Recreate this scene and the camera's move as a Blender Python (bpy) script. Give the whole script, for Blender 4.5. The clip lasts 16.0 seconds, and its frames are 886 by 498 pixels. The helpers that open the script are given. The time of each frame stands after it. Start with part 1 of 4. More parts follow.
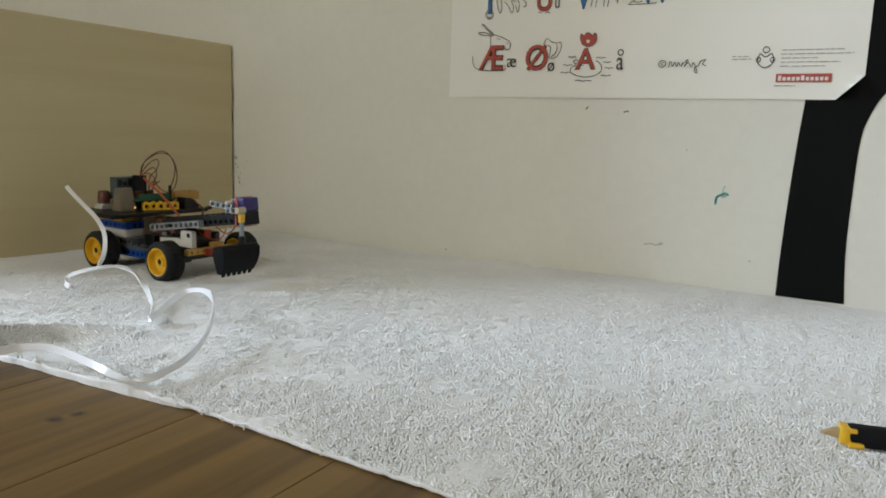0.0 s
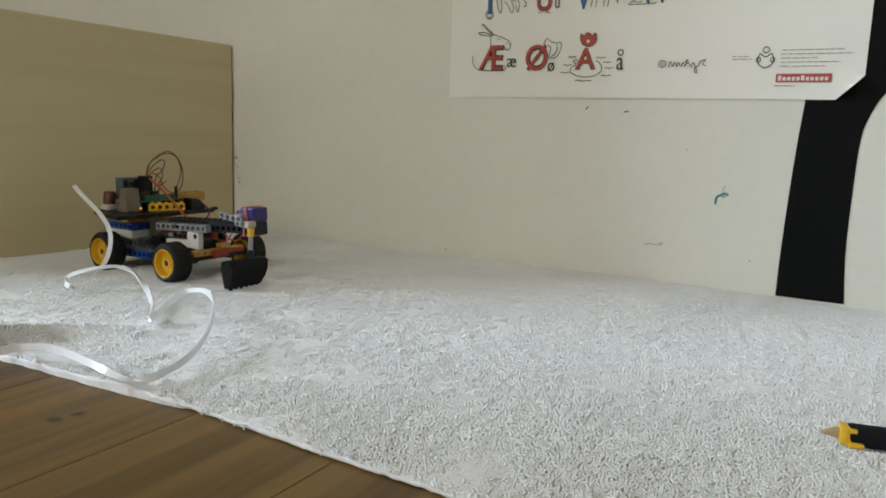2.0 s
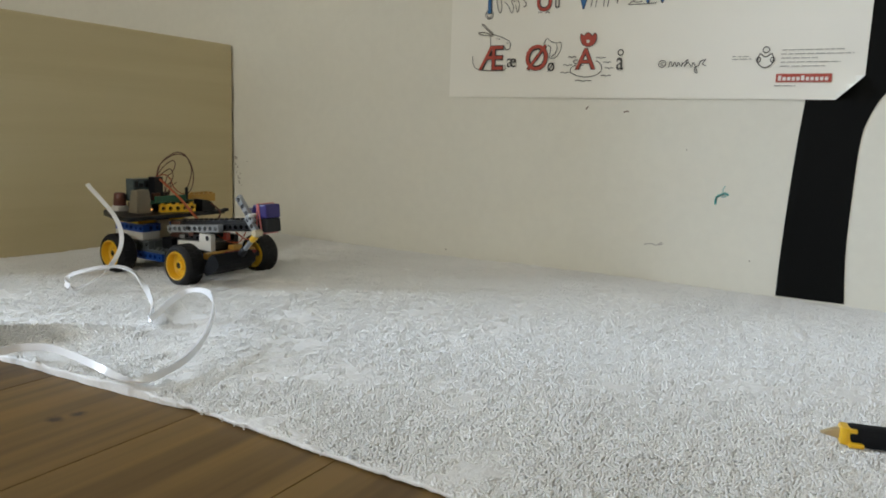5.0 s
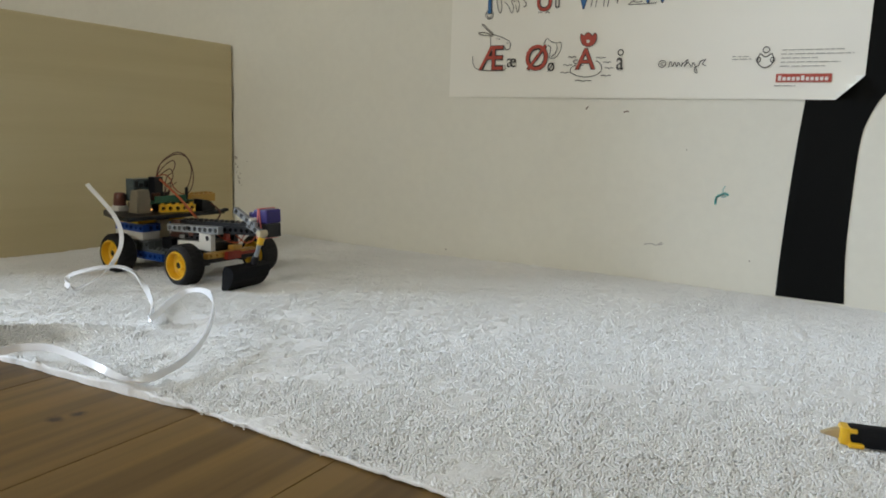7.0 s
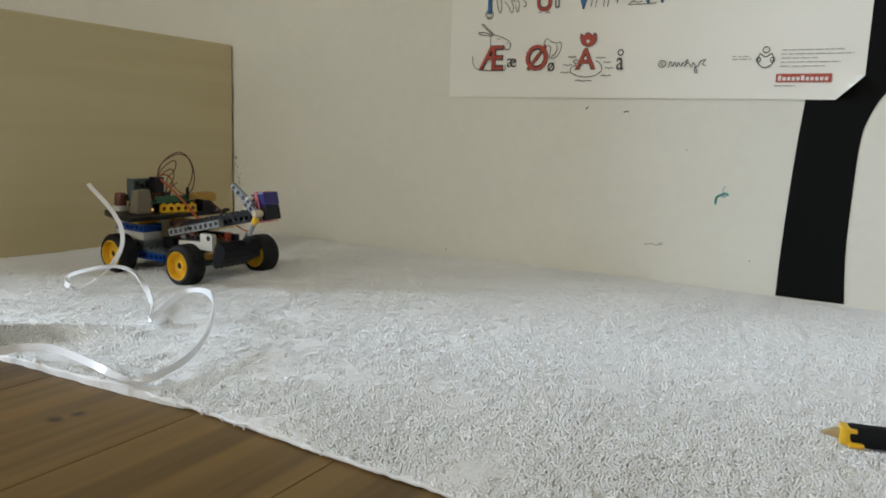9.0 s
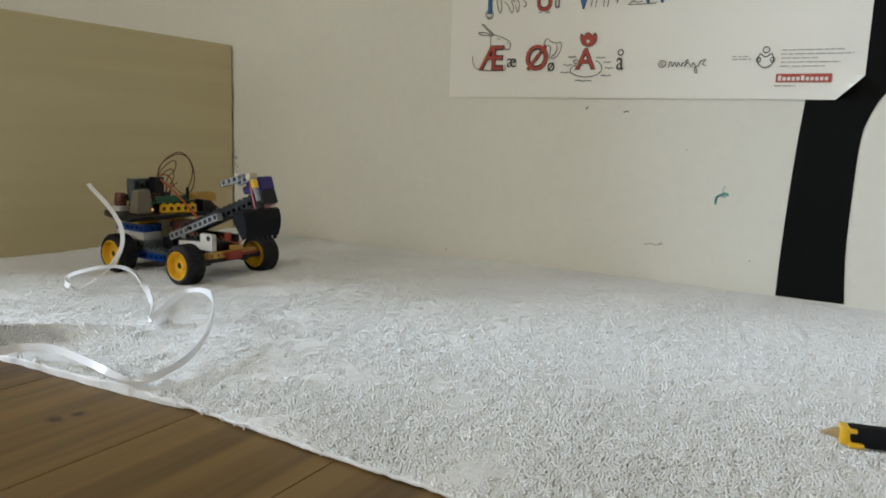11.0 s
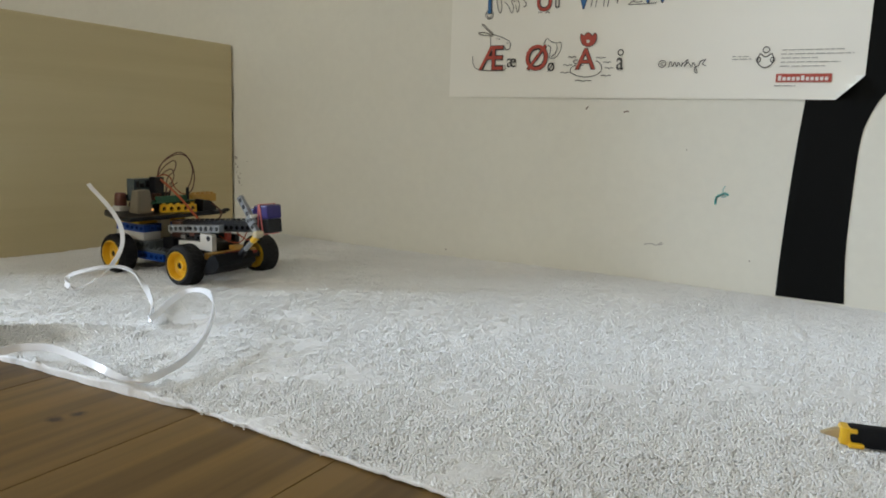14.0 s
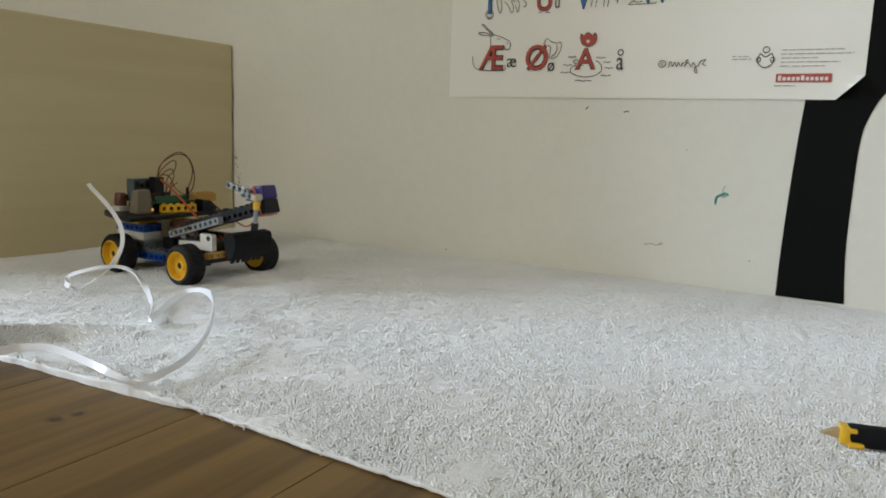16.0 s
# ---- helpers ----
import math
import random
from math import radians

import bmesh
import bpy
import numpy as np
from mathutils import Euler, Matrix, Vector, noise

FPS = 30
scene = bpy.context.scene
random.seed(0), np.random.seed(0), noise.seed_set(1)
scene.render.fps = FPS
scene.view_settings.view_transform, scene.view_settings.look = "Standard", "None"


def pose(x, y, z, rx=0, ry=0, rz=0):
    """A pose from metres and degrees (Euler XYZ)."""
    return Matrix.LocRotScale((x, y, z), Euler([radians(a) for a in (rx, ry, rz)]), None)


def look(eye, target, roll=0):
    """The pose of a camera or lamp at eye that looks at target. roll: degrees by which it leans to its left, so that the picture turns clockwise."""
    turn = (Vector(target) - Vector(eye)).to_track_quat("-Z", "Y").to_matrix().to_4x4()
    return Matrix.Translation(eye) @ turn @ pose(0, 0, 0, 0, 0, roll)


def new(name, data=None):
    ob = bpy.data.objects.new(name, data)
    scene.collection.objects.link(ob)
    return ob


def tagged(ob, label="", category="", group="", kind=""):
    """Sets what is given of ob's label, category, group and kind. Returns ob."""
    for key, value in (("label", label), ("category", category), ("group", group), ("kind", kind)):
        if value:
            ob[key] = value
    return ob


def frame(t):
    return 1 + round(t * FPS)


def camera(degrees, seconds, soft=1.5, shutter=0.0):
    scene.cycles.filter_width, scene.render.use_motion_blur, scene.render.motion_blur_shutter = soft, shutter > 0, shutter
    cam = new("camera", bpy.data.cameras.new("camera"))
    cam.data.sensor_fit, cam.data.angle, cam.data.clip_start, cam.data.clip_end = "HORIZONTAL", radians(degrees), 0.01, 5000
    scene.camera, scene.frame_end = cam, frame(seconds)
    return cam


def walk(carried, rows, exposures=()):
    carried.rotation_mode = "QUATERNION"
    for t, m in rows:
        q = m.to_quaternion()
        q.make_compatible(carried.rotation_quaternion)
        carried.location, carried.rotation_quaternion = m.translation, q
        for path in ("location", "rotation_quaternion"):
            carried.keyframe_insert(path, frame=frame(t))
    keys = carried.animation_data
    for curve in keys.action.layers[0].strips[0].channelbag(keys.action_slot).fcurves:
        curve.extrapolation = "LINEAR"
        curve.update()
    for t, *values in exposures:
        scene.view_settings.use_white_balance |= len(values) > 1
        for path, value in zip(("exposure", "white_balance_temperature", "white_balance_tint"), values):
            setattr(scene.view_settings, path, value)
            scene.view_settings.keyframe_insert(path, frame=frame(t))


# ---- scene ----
# ---- camera and its place: it stands still near the floor ----
cam = camera(61.4, 16.0, soft=1.8, shutter=0.5)
EYE = (0.0, 0.0, 0.178)


def cam_pose(yaw, pitch, roll):
    """Camera turned yaw degrees left of +Y, pitch degrees down, roll degrees."""
    a, b = radians(yaw), radians(pitch)
    way = Vector((-math.sin(a) * math.cos(b), math.cos(a) * math.cos(b), -math.sin(b)))
    return look(EYE, Vector(EYE) + way, roll)


walk(cam, [(0.0, cam_pose(29.457, 8.907, 1.968)), (16.0, cam_pose(29.457, 8.907, 1.968))],
     exposures=[(0.0, -0.12, 6500, 10), (16.0, -0.12, 6500, 10)])

# ---- light: an overcast sky through a window in the wall beyond the board, and an added fill behind ----
WALL_Y, BOARD_X = 0.9493, -0.9560
ROOM_X0, ROOM_X1, ROOM_Y0, ROOM_H = -3.2, 2.6, -3.0, 2.45
WIN_Y0, WIN_Y1, WIN_Z0, WIN_Z1 = -1.30, -0.80, 0.65, 1.95

world = bpy.data.worlds.new("sky")
world.use_nodes = True
scene.world = world
wn = world.node_tree
sky = wn.nodes.new("ShaderNodeTexSky")
sky.sky_type, sky.sun_disc, sky.sun_elevation, sky.sun_rotation = "NISHITA", False, radians(35), radians(250)
wn.links.new(sky.outputs["Color"], wn.nodes["Background"].inputs["Color"])
wn.nodes["Background"].inputs["Strength"].default_value = 0.12


def unseen_window_light(name, m, w, h, watts, colour):
    lamp = bpy.data.lights.new(name, "AREA")
    lamp.shape, lamp.size, lamp.size_y, lamp.energy, lamp.color = "RECTANGLE", w, h, watts, colour
    ob = new(name, lamp)
    ob.matrix_world = m
    return ob


BACK_X = -0.35
LEFT_WATTS, BACK_WATTS = 180.0, 34.5
unseen_window_light("unseen_window_light", look((ROOM_X0 + 0.06, (WIN_Y0 + WIN_Y1) / 2, (WIN_Z0 + WIN_Z1) / 2), (0, (WIN_Y0 + WIN_Y1) / 2, (WIN_Z0 + WIN_Z1) / 2)),
             WIN_Y1 - WIN_Y0, WIN_Z1 - WIN_Z0, LEFT_WATTS, (0.675, 0.81, 1.0))
# warm fill lamp added behind the camera to lift wall and poster
unseen_window_light("unseen_window_light", look((BACK_X, ROOM_Y0 + 0.06, 1.45), (BACK_X, 0, 1.45)), 1.3, 1.2, BACK_WATTS, (1.0, 0.95, 0.85))


# ---- materials ----
def material(name, colour, rough=0.5, metal=0.0, grain=0.0, grain_scale=200.0, stain=0.0, stain_scale=6.0, bump=0.0, bump_scale=400.0, spec=0.5, coat=0.0, sheen=0.0, clear=0.0):
    m = bpy.data.materials.new(name)
    m.use_nodes = True
    t = m.node_tree
    b = t.nodes["Principled BSDF"]
    b.inputs["Roughness"].default_value, b.inputs["Metallic"].default_value = rough, metal
    b.inputs["Specular IOR Level"].default_value = spec
    b.inputs["Coat Weight"].default_value, b.inputs["Sheen Weight"].default_value = coat, sheen
    b.inputs["Transmission Weight"].default_value = clear
    co = t.nodes.new("ShaderNodeTexCoord")
    last = None
    for amount, scale in ((grain, grain_scale), (stain, stain_scale)):
        if not amount:
            continue
        n = t.nodes.new("ShaderNodeTexNoise")
        n.inputs["Scale"].default_value, n.inputs["Detail"].default_value = scale, 4.0
        t.links.new(co.outputs["Object"], n.inputs["Vector"])
        r = t.nodes.new("ShaderNodeMapRange")
        r.inputs["From Min"].default_value, r.inputs["From Max"].default_value = 0.3, 0.7
        r.inputs["To Min"].default_value, r.inputs["To Max"].default_value = 1 - amount, 1 + amount * 0.4
        t.links.new(n.outputs["Fac"], r.inputs["Value"])
        mul = t.nodes.new("ShaderNodeMixRGB")
        mul.blend_type = "MULTIPLY"
        mul.inputs["Fac"].default_value = 1.0
        mul.inputs["Color1"].default_value = (*colour, 1)
        if last:
            t.links.new(last.outputs["Color"], mul.inputs["Color1"])
        t.links.new(r.outputs["Result"], mul.inputs["Color2"])
        last = mul
    if last:
        t.links.new(last.outputs["Color"], b.inputs["Base Color"])
    else:
        b.inputs["Base Color"].default_value = (*colour, 1)
    if bump:
        n = t.nodes.new("ShaderNodeTexNoise")
        n.inputs["Scale"].default_value, n.inputs["Detail"].default_value = bump_scale, 5.0
        t.links.new(co.outputs["Object"], n.inputs["Vector"])
        u = t.nodes.new("ShaderNodeBump")
        u.inputs["Strength"].default_value, u.inputs["Distance"].default_value = bump, 0.001
        t.links.new(n.outputs["Fac"], u.inputs["Height"])
        t.links.new(u.outputs["Normal"], b.inputs["Normal"])
    return m


def wood_material(name, light, dark, across, along, rough, coat, axis=1, bands=9.0):
    """Wood with grain along one axis (0 x, 1 y, 2 z)."""
    m = bpy.data.materials.new(name)
    m.use_nodes = True
    t = m.node_tree
    b = t.nodes["Principled BSDF"]
    b.inputs["Roughness"].default_value, b.inputs["Coat Weight"].default_value = rough, coat
    b.inputs["Coat Roughness"].default_value = 0.25
    co, mp = t.nodes.new("ShaderNodeTexCoord"), t.nodes.new("ShaderNodeMapping")
    scale = [across] * 3
    scale[axis] = along
    mp.inputs["Scale"].default_value = scale
    t.links.new(co.outputs["Object"], mp.inputs["Vector"])
    info = t.nodes.new("ShaderNodeObjectInfo")
    shift = t.nodes.new("ShaderNodeVectorMath")
    shift.operation = "ADD"
    t.links.new(mp.outputs["Vector"], shift.inputs[0])
    grow = t.nodes.new("ShaderNodeMath")
    grow.operation = "MULTIPLY"
    grow.inputs[1].default_value = 37.0
    t.links.new(info.outputs["Random"], grow.inputs[0])
    t.links.new(grow.outputs["Value"], shift.inputs[1])
    broad, fine = t.nodes.new("ShaderNodeTexNoise"), t.nodes.new("ShaderNodeTexNoise")
    broad.inputs["Scale"].default_value, broad.inputs["Detail"].default_value, broad.inputs["Distortion"].default_value = 1.0, 2.0, 0.6
    fine.inputs["Scale"].default_value, fine.inputs["Detail"].default_value = bands, 6.0
    for n in (broad, fine):
        t.links.new(shift.outputs["Vector"], n.inputs["Vector"])
    add = t.nodes.new("ShaderNodeMath")
    add.operation = "MULTIPLY_ADD"
    add.inputs[1].default_value = 0.45
    t.links.new(fine.outputs["Fac"], add.inputs[0])
    t.links.new(broad.outputs["Fac"], add.inputs[2])
    ramp = t.nodes.new("ShaderNodeValToRGB")
    ramp.color_ramp.elements[0].position, ramp.color_ramp.elements[0].color = 0.48, (*dark, 1)
    ramp.color_ramp.elements[1].position, ramp.color_ramp.elements[1].color = 0.88, (*light, 1)
    t.links.new(add.outputs["Value"], ramp.inputs["Fac"])
    t.links.new(ramp.outputs["Color"], b.inputs["Base Color"])
    u = t.nodes.new("ShaderNodeBump")
    u.inputs["Strength"].default_value, u.inputs["Distance"].default_value = 0.12, 0.001
    t.links.new(add.outputs["Value"], u.inputs["Height"])
    t.links.new(u.outputs["Normal"], b.inputs["Normal"])
    return m


def add_knots(m, knots):
    """Darkens a wood by ragged knots, each at x, y with its half sizes."""
    t = m.node_tree
    b = t.nodes["Principled BSDF"]
    base = b.inputs["Base Color"].links[0].from_socket
    co, warp, ragged = t.nodes.new("ShaderNodeTexCoord"), t.nodes.new("ShaderNodeTexNoise"), t.nodes.new("ShaderNodeVectorMath")
    warp.inputs["Scale"].default_value, warp.inputs["Detail"].default_value = 180.0, 3.0
    t.links.new(co.outputs["Object"], warp.inputs["Vector"])
    ragged.operation = "MULTIPLY_ADD"
    ragged.inputs[1].default_value = (0.007, 0.007, 0.0)
    t.links.new(warp.outputs["Color"], ragged.inputs[0])
    t.links.new(co.outputs["Object"], ragged.inputs[2])
    for x, y, rx, ry in knots:
        mp, far, fall, mix = t.nodes.new("ShaderNodeMapping"), t.nodes.new("ShaderNodeVectorMath"), t.nodes.new("ShaderNodeMapRange"), t.nodes.new("ShaderNodeMixRGB")
        mp.inputs["Scale"].default_value = (1 / rx, 1 / ry, 0.0)
        mp.inputs["Location"].default_value = (-(x + 0.0035) / rx, -(y + 0.0035) / ry, 0.0)
        t.links.new(ragged.outputs["Vector"], mp.inputs["Vector"])
        far.operation = "LENGTH"
        t.links.new(mp.outputs["Vector"], far.inputs[0])
        fall.inputs["From Min"].default_value, fall.inputs["From Max"].default_value = 0.55, 1.45
        fall.inputs["To Min"].default_value, fall.inputs["To Max"].default_value = 0.95, 0.0
        t.links.new(far.outputs["Value"], fall.inputs["Value"])
        t.links.new(fall.outputs["Result"], mix.inputs["Fac"])
        t.links.new(base, mix.inputs["Color1"])
        mix.inputs["Color2"].default_value = (0.022, 0.011, 0.005, 1)
        base = mix.outputs["Color"]
    t.links.new(base, b.inputs["Base Color"])


M_WALL = material("wall_paint", (0.81, 0.80, 0.715), 0.6, grain=0.02, grain_scale=90, stain=0.05, stain_scale=3.5, bump=0.25, bump_scale=120)
M_CEIL = material("ceiling_paint", (0.8, 0.79, 0.76), 0.7, stain=0.03, stain_scale=2)
M_BOARD = wood_material("pale_birch", (0.66, 0.565, 0.34), (0.61, 0.515, 0.30), 30.0, 1.5, 0.5, 0.1, axis=1, bands=3.0)
M_FLOOR = wood_material("lacquered_pine", (0.200, 0.116, 0.031), (0.066, 0.034, 0.009), 34.0, 1.3, 0.5, 0.0, axis=1, bands=4.0)
add_knots(M_FLOOR, ((-0.4205, 0.2655, 0.0050, 0.0045), (-0.4172, 0.2785, 0.0040, 0.0042)))
M_GAP = material("floor_gap", (0.03, 0.018, 0.01), 0.8)
M_CARPET = material("white_loop_pile", (0.85, 0.85, 0.835), 0.95, grain=0.10, grain_scale=900, stain=0.05, stain_scale=9, bump=0.3, bump_scale=900, spec=0.1, sheen=0.2)
M_PILE = material("white_pile_loops", (0.855, 0.86, 0.845), 0.9, stain=0.05, stain_scale=9, spec=0.15, sheen=0.2)
M_PAPER = material("poster_paper", (0.89, 0.88, 0.81), 0.45, stain=0.03, stain_scale=5, bump=0.04, bump_scale=40)
M_INK = material("black_ink", (0.03, 0.028, 0.026), 0.5)
M_GREYINK = material("grey_ink", (0.3, 0.29, 0.28), 0.5)
M_REDINK = material("red_ink", (0.46, 0.065, 0.04), 0.5, grain=0.06, grain_scale=300)
M_BLUEINK = material("blue_ink", (0.03, 0.16, 0.42), 0.5, grain=0.06, grain_scale=300)
M_WHITEINK = material("white_ink", (0.8, 0.76, 0.72), 0.5)
M_DECAL = material("black_vinyl", (0.004, 0.0045, 0.0045), 0.7, spec=0.12, stain=0.15, stain_scale=10)
M_TEAL = material("teal_crayon", (0.12, 0.46, 0.44), 0.7, grain=0.3, grain_scale=500)
M_TEAL_PALE = material("pale_teal_crayon", (0.40, 0.62, 0.58), 0.7, grain=0.3, grain_scale=700)
M_SMUDGE = material("brown_smudge", (0.16, 0.10, 0.07), 0.8, grain=0.4, grain_scale=600)
M_PENCIL = material("pencil_smudge", (0.48, 0.46, 0.43), 0.8, grain=0.3, grain_scale=600)
M_CABLE = material("white_cable", (0.86, 0.87, 0.89), 0.22, stain=0.03, stain_scale=30, spec=0.6)
P_YELLOW = material("yellow_plastic", (0.82, 0.49, 0.025), 0.3, stain=0.08, stain_scale=60)
P_BLUE = material("blue_plastic", (0.012, 0.07, 0.35), 0.3, stain=0.08, stain_scale=60)
P_WHITE = material("white_plastic", (0.72, 0.71, 0.66), 0.3, stain=0.05, stain_scale=60)
P_CREAM = material("cream_plastic", (0.55, 0.48, 0.33), 0.4, stain=0.06, stain_scale=60)
P_GREY = material("grey_plastic", (0.27, 0.29, 0.31), 0.32, stain=0.08, stain_scale=60)
P_DGREY = material("dark_grey_plastic", (0.10, 0.115, 0.12), 0.35, stain=0.08, stain_scale=60)
P_BLACK = material("black_plastic", (0.007, 0.0075, 0.010), 0.4, stain=0.1, stain_scale=60, spec=0.35)
P_MATT = material("matt_black_plastic", (0.007, 0.0075, 0.009), 0.6, stain=0.1, stain_scale=60, spec=0.14)
P_RED = material("red_plastic", (0.30, 0.028, 0.012), 0.35, stain=0.08, stain_scale=60)
P_AMBER = material("amber_yellow_plastic", (0.52, 0.30, 0.06), 0.35, stain=0.08, stain_scale=60)
P_BROWN = material("brown_plastic", (0.085, 0.035, 0.022), 0.4, stain=0.12, stain_scale=60)
P_REDBROWN = material("red_brown_plastic", (0.13, 0.04, 0.024), 0.35, stain=0.1, stain_scale=60)
P_TAN = material("tan_plastic", (0.19, 0.16, 0.11), 0.5, stain=0.1, stain_scale=60)
P_PURPLE = material("violet_blue_plastic", (0.025, 0.016, 0.15), 0.4, stain=0.08, stain_scale=60)
P_PINK = material("pink_rubber", (0.65, 0.2, 0.2), 0.5)
P_GREEN = material("green_circuit_board", (0.01, 0.09, 0.045), 0.35, grain=0.25, grain_scale=500)
P_SLATE = material("slate_circuit_board", (0.07, 0.10, 0.105), 0.4, grain=0.35, grain_scale=300)
P_METAL = material("steel", (0.5, 0.5, 0.5), 0.3, metal=1.0)
P_RUBBER = material("tyre_rubber", (0.010, 0.010, 0.011), 0.6, spec=0.3, grain=0.3, grain_scale=400)
P_WIRE_BROWN = material("brown_wire", (0.1, 0.032, 0.02), 0.45)
P_WIRE_RED = material("orange_red_wire", (0.36, 0.075, 0.025), 0.45)
P_TIP = material("amber_clear_plastic", (0.62, 0.48, 0.26), 0.35, clear=0.35)
P_LED = material("orange_diode", (0.9, 0.4, 0.1), 0.4)
P_LED.node_tree.nodes["Principled BSDF"].inputs["Emission Color"].default_value = (1.0, 0.45, 0.12, 1)
P_LED.node_tree.nodes["Principled BSDF"].inputs["Emission Strength"].default_value = 0.9


# ---- mesh helpers ----
def part(name, bm, mat, parent=None, label="", smooth=False):
    """Links a bmesh as one mesh object, under a thing or a part if one is given."""
    me = bpy.data.meshes.new(name)
    bmesh.ops.recalc_face_normals(bm, faces=bm.faces[:])
    bm.to_mesh(me)
    bm.free()
    for one in (mat if isinstance(mat, (list, tuple)) else [mat]):
        me.materials.append(one)
    if smooth:
        for p in me.polygons:
            p.use_smooth = True
        me.set_sharp_from_angle(angle=radians(40))
    ob = new(name, me)
    if parent is not None:
        ob.parent = parent
    if label:
        ob["label"] = label
    return ob


def add_box(bm, x0, x1, y0, y1, z0, z1, bevel=0.0, m=None):
    vs = [bm.verts.new((x, y, z)) for x in (x0, x1) for y in (y0, y1) for z in (z0, z1)]
    fs = [bm.faces.new([vs[i] for i in q]) for q in ((0, 1, 3, 2), (4, 6, 7, 5), (0, 4, 5, 1), (2, 3, 7, 6), (0, 2, 6, 4), (1, 5, 7, 3))]
    if bevel:
        es = list({e for f in fs for e in f.edges})
        out = bmesh.ops.bevel(bm, geom=es, offset=bevel, segments=2, profile=0.6, affect="EDGES")
        vs = list({v for f in out["faces"] for v in f.verts})
    if m is not None:
        bmesh.ops.transform(bm, matrix=m, verts=[v for v in vs if v.is_valid])
    return vs


def box_bm(*a, **k):
    bm = bmesh.new()
    add_box(bm, *a, **k)
    return bm


def add_lathe(bm, profile, n=32, axis="z", at=(0, 0, 0), close=False):
    """Turns (radius, height) pairs round an axis through at."""
    def place(r, h, a):
        c, s = r * math.cos(a), r * math.sin(a)
        p = {"z": (c, s, h), "y": (c, h, s), "x": (h, c, s)}[axis]
        return (p[0] + at[0], p[1] + at[1], p[2] + at[2])
    rings = [[bm.verts.new(place(r, h, 2 * math.pi * k / n)) for k in range(n)] for r, h in profile]
    pairs = list(zip(rings, rings[1:])) + ([(rings[-1], rings[0])] if close else [])
    for a, b in pairs:
        for k in range(n):
            bm.faces.new((a[k], a[(k + 1) % n], b[(k + 1) % n], b[k]))
    if not close:
        for ring in (rings[0], rings[-1]):
            bm.faces.new(ring)
    return rings


def add_stud(bm, x, y, z, r=0.0024, h=0.0017):
    add_lathe(bm, [(r, -0.0004), (r, h * 0.85), (r * 0.92, h)], 12, "z", (x, y, z))


def add_tube(bm, pts, r, n=8):
    """A round tube along points, smoothed."""
    pts = [Vector(p) for p in pts]
    fine = []
    for i in range(len(pts) - 1):
        p0, p1, p2, p3 = pts[max(i - 1, 0)], pts[i], pts[i + 1], pts[min(i + 2, len(pts) - 1)]
        for k in range(6):
            u = k / 6
            fine.append(0.5 * ((2 * p1) + (p2 - p0) * u + (2 * p0 - 5 * p1 + 4 * p2 - p3) * u * u + (3 * p1 - p0 - 3 * p2 + p3) * u ** 3))
    fine.append(pts[-1])
    rings = []
    side = None
    for i, p in enumerate(fine):
        d = (fine[min(i + 1, len(fine) - 1)] - fine[max(i - 1, 0)]).normalized()
        side = (Vector((0.3, 0.9, 0.2)) if side is None else side)
        side = (side - d * side.dot(d)).normalized()
        up = d.cross(side)
        rings.append([bm.verts.new(p + r * (side * math.cos(2 * math.pi * k / n) + up * math.sin(2 * math.pi * k / n))) for k in range(n)])
    for a, b in zip(rings, rings[1:]):
        for k in range(n):
            bm.faces.new((a[k], a[(k + 1) % n], b[(k + 1) % n], b[k]))
    bm.faces.new(rings[0]), bm.faces.new(rings[-1])


def add_beam(bm, n, m, studs=True, w=0.0078, h=0.0094, holes=None, r=0.0026, pitch=0.0089):
    """A pierced building beam: n pitches long on x from 0, w wide on y about 0, h high on z from 0, holes through y."""
    holes = range(n) if holes is None else holes
    made = []
    for i in range(n):
        x0, x1 = i * pitch, (i + 1) * pitch
        cx, cz, hx, hz = (x0 + x1) / 2, h / 2, pitch / 2, h / 2
        loops = []
        for y in (-w / 2, w / 2):
            sq, ci = [], []
            for k in range(16):
                a = 2 * math.pi * k / 16
                c, s = math.cos(a), math.sin(a)
                g = 1 / max(abs(c), abs(s))
                sq.append(bm.verts.new((cx + hx * c * g, y, cz + hz * s * g)))
                ci.append(bm.verts.new((cx + r * c, y, cz + r * s)))
            made += sq + ci
            loops.append((sq, ci))
            if i in holes:
                for k in range(16):
                    bm.faces.new((sq[k], sq[(k + 1) % 16], ci[(k + 1) % 16], ci[k]))
            else:
                bm.faces.new(sq)
        (s0, c0), (s1, c1) = loops
        for k in range(16):
            j = (k + 1) % 16
            if i in holes:
                bm.faces.new((c0[k], c0[j], c1[j], c1[k]))
            right, left = k in (14, 15, 0, 1), k in (6, 7, 8, 9)
            if (right and i < n - 1) or (left and i > 0):
                continue
            bm.faces.new((s0[k], s1[k], s1[j], s0[j]))
        if studs:
            rings = add_lathe(bm, [(0.0024, -0.0004), (0.0024, 0.0015), (0.0021, 0.0017)], 12, "z", (cx, 0, h))
            made += [v for ring in rings for v in ring]
    bmesh.ops.transform(bm, matrix=m, verts=made)


def beam_bm(n, m, **k):
    bm = bmesh.new()
    add_beam(bm, n, m, **k)
    bmesh.ops.remove_doubles(bm, verts=bm.verts[:], dist=0.00001)
    return bm


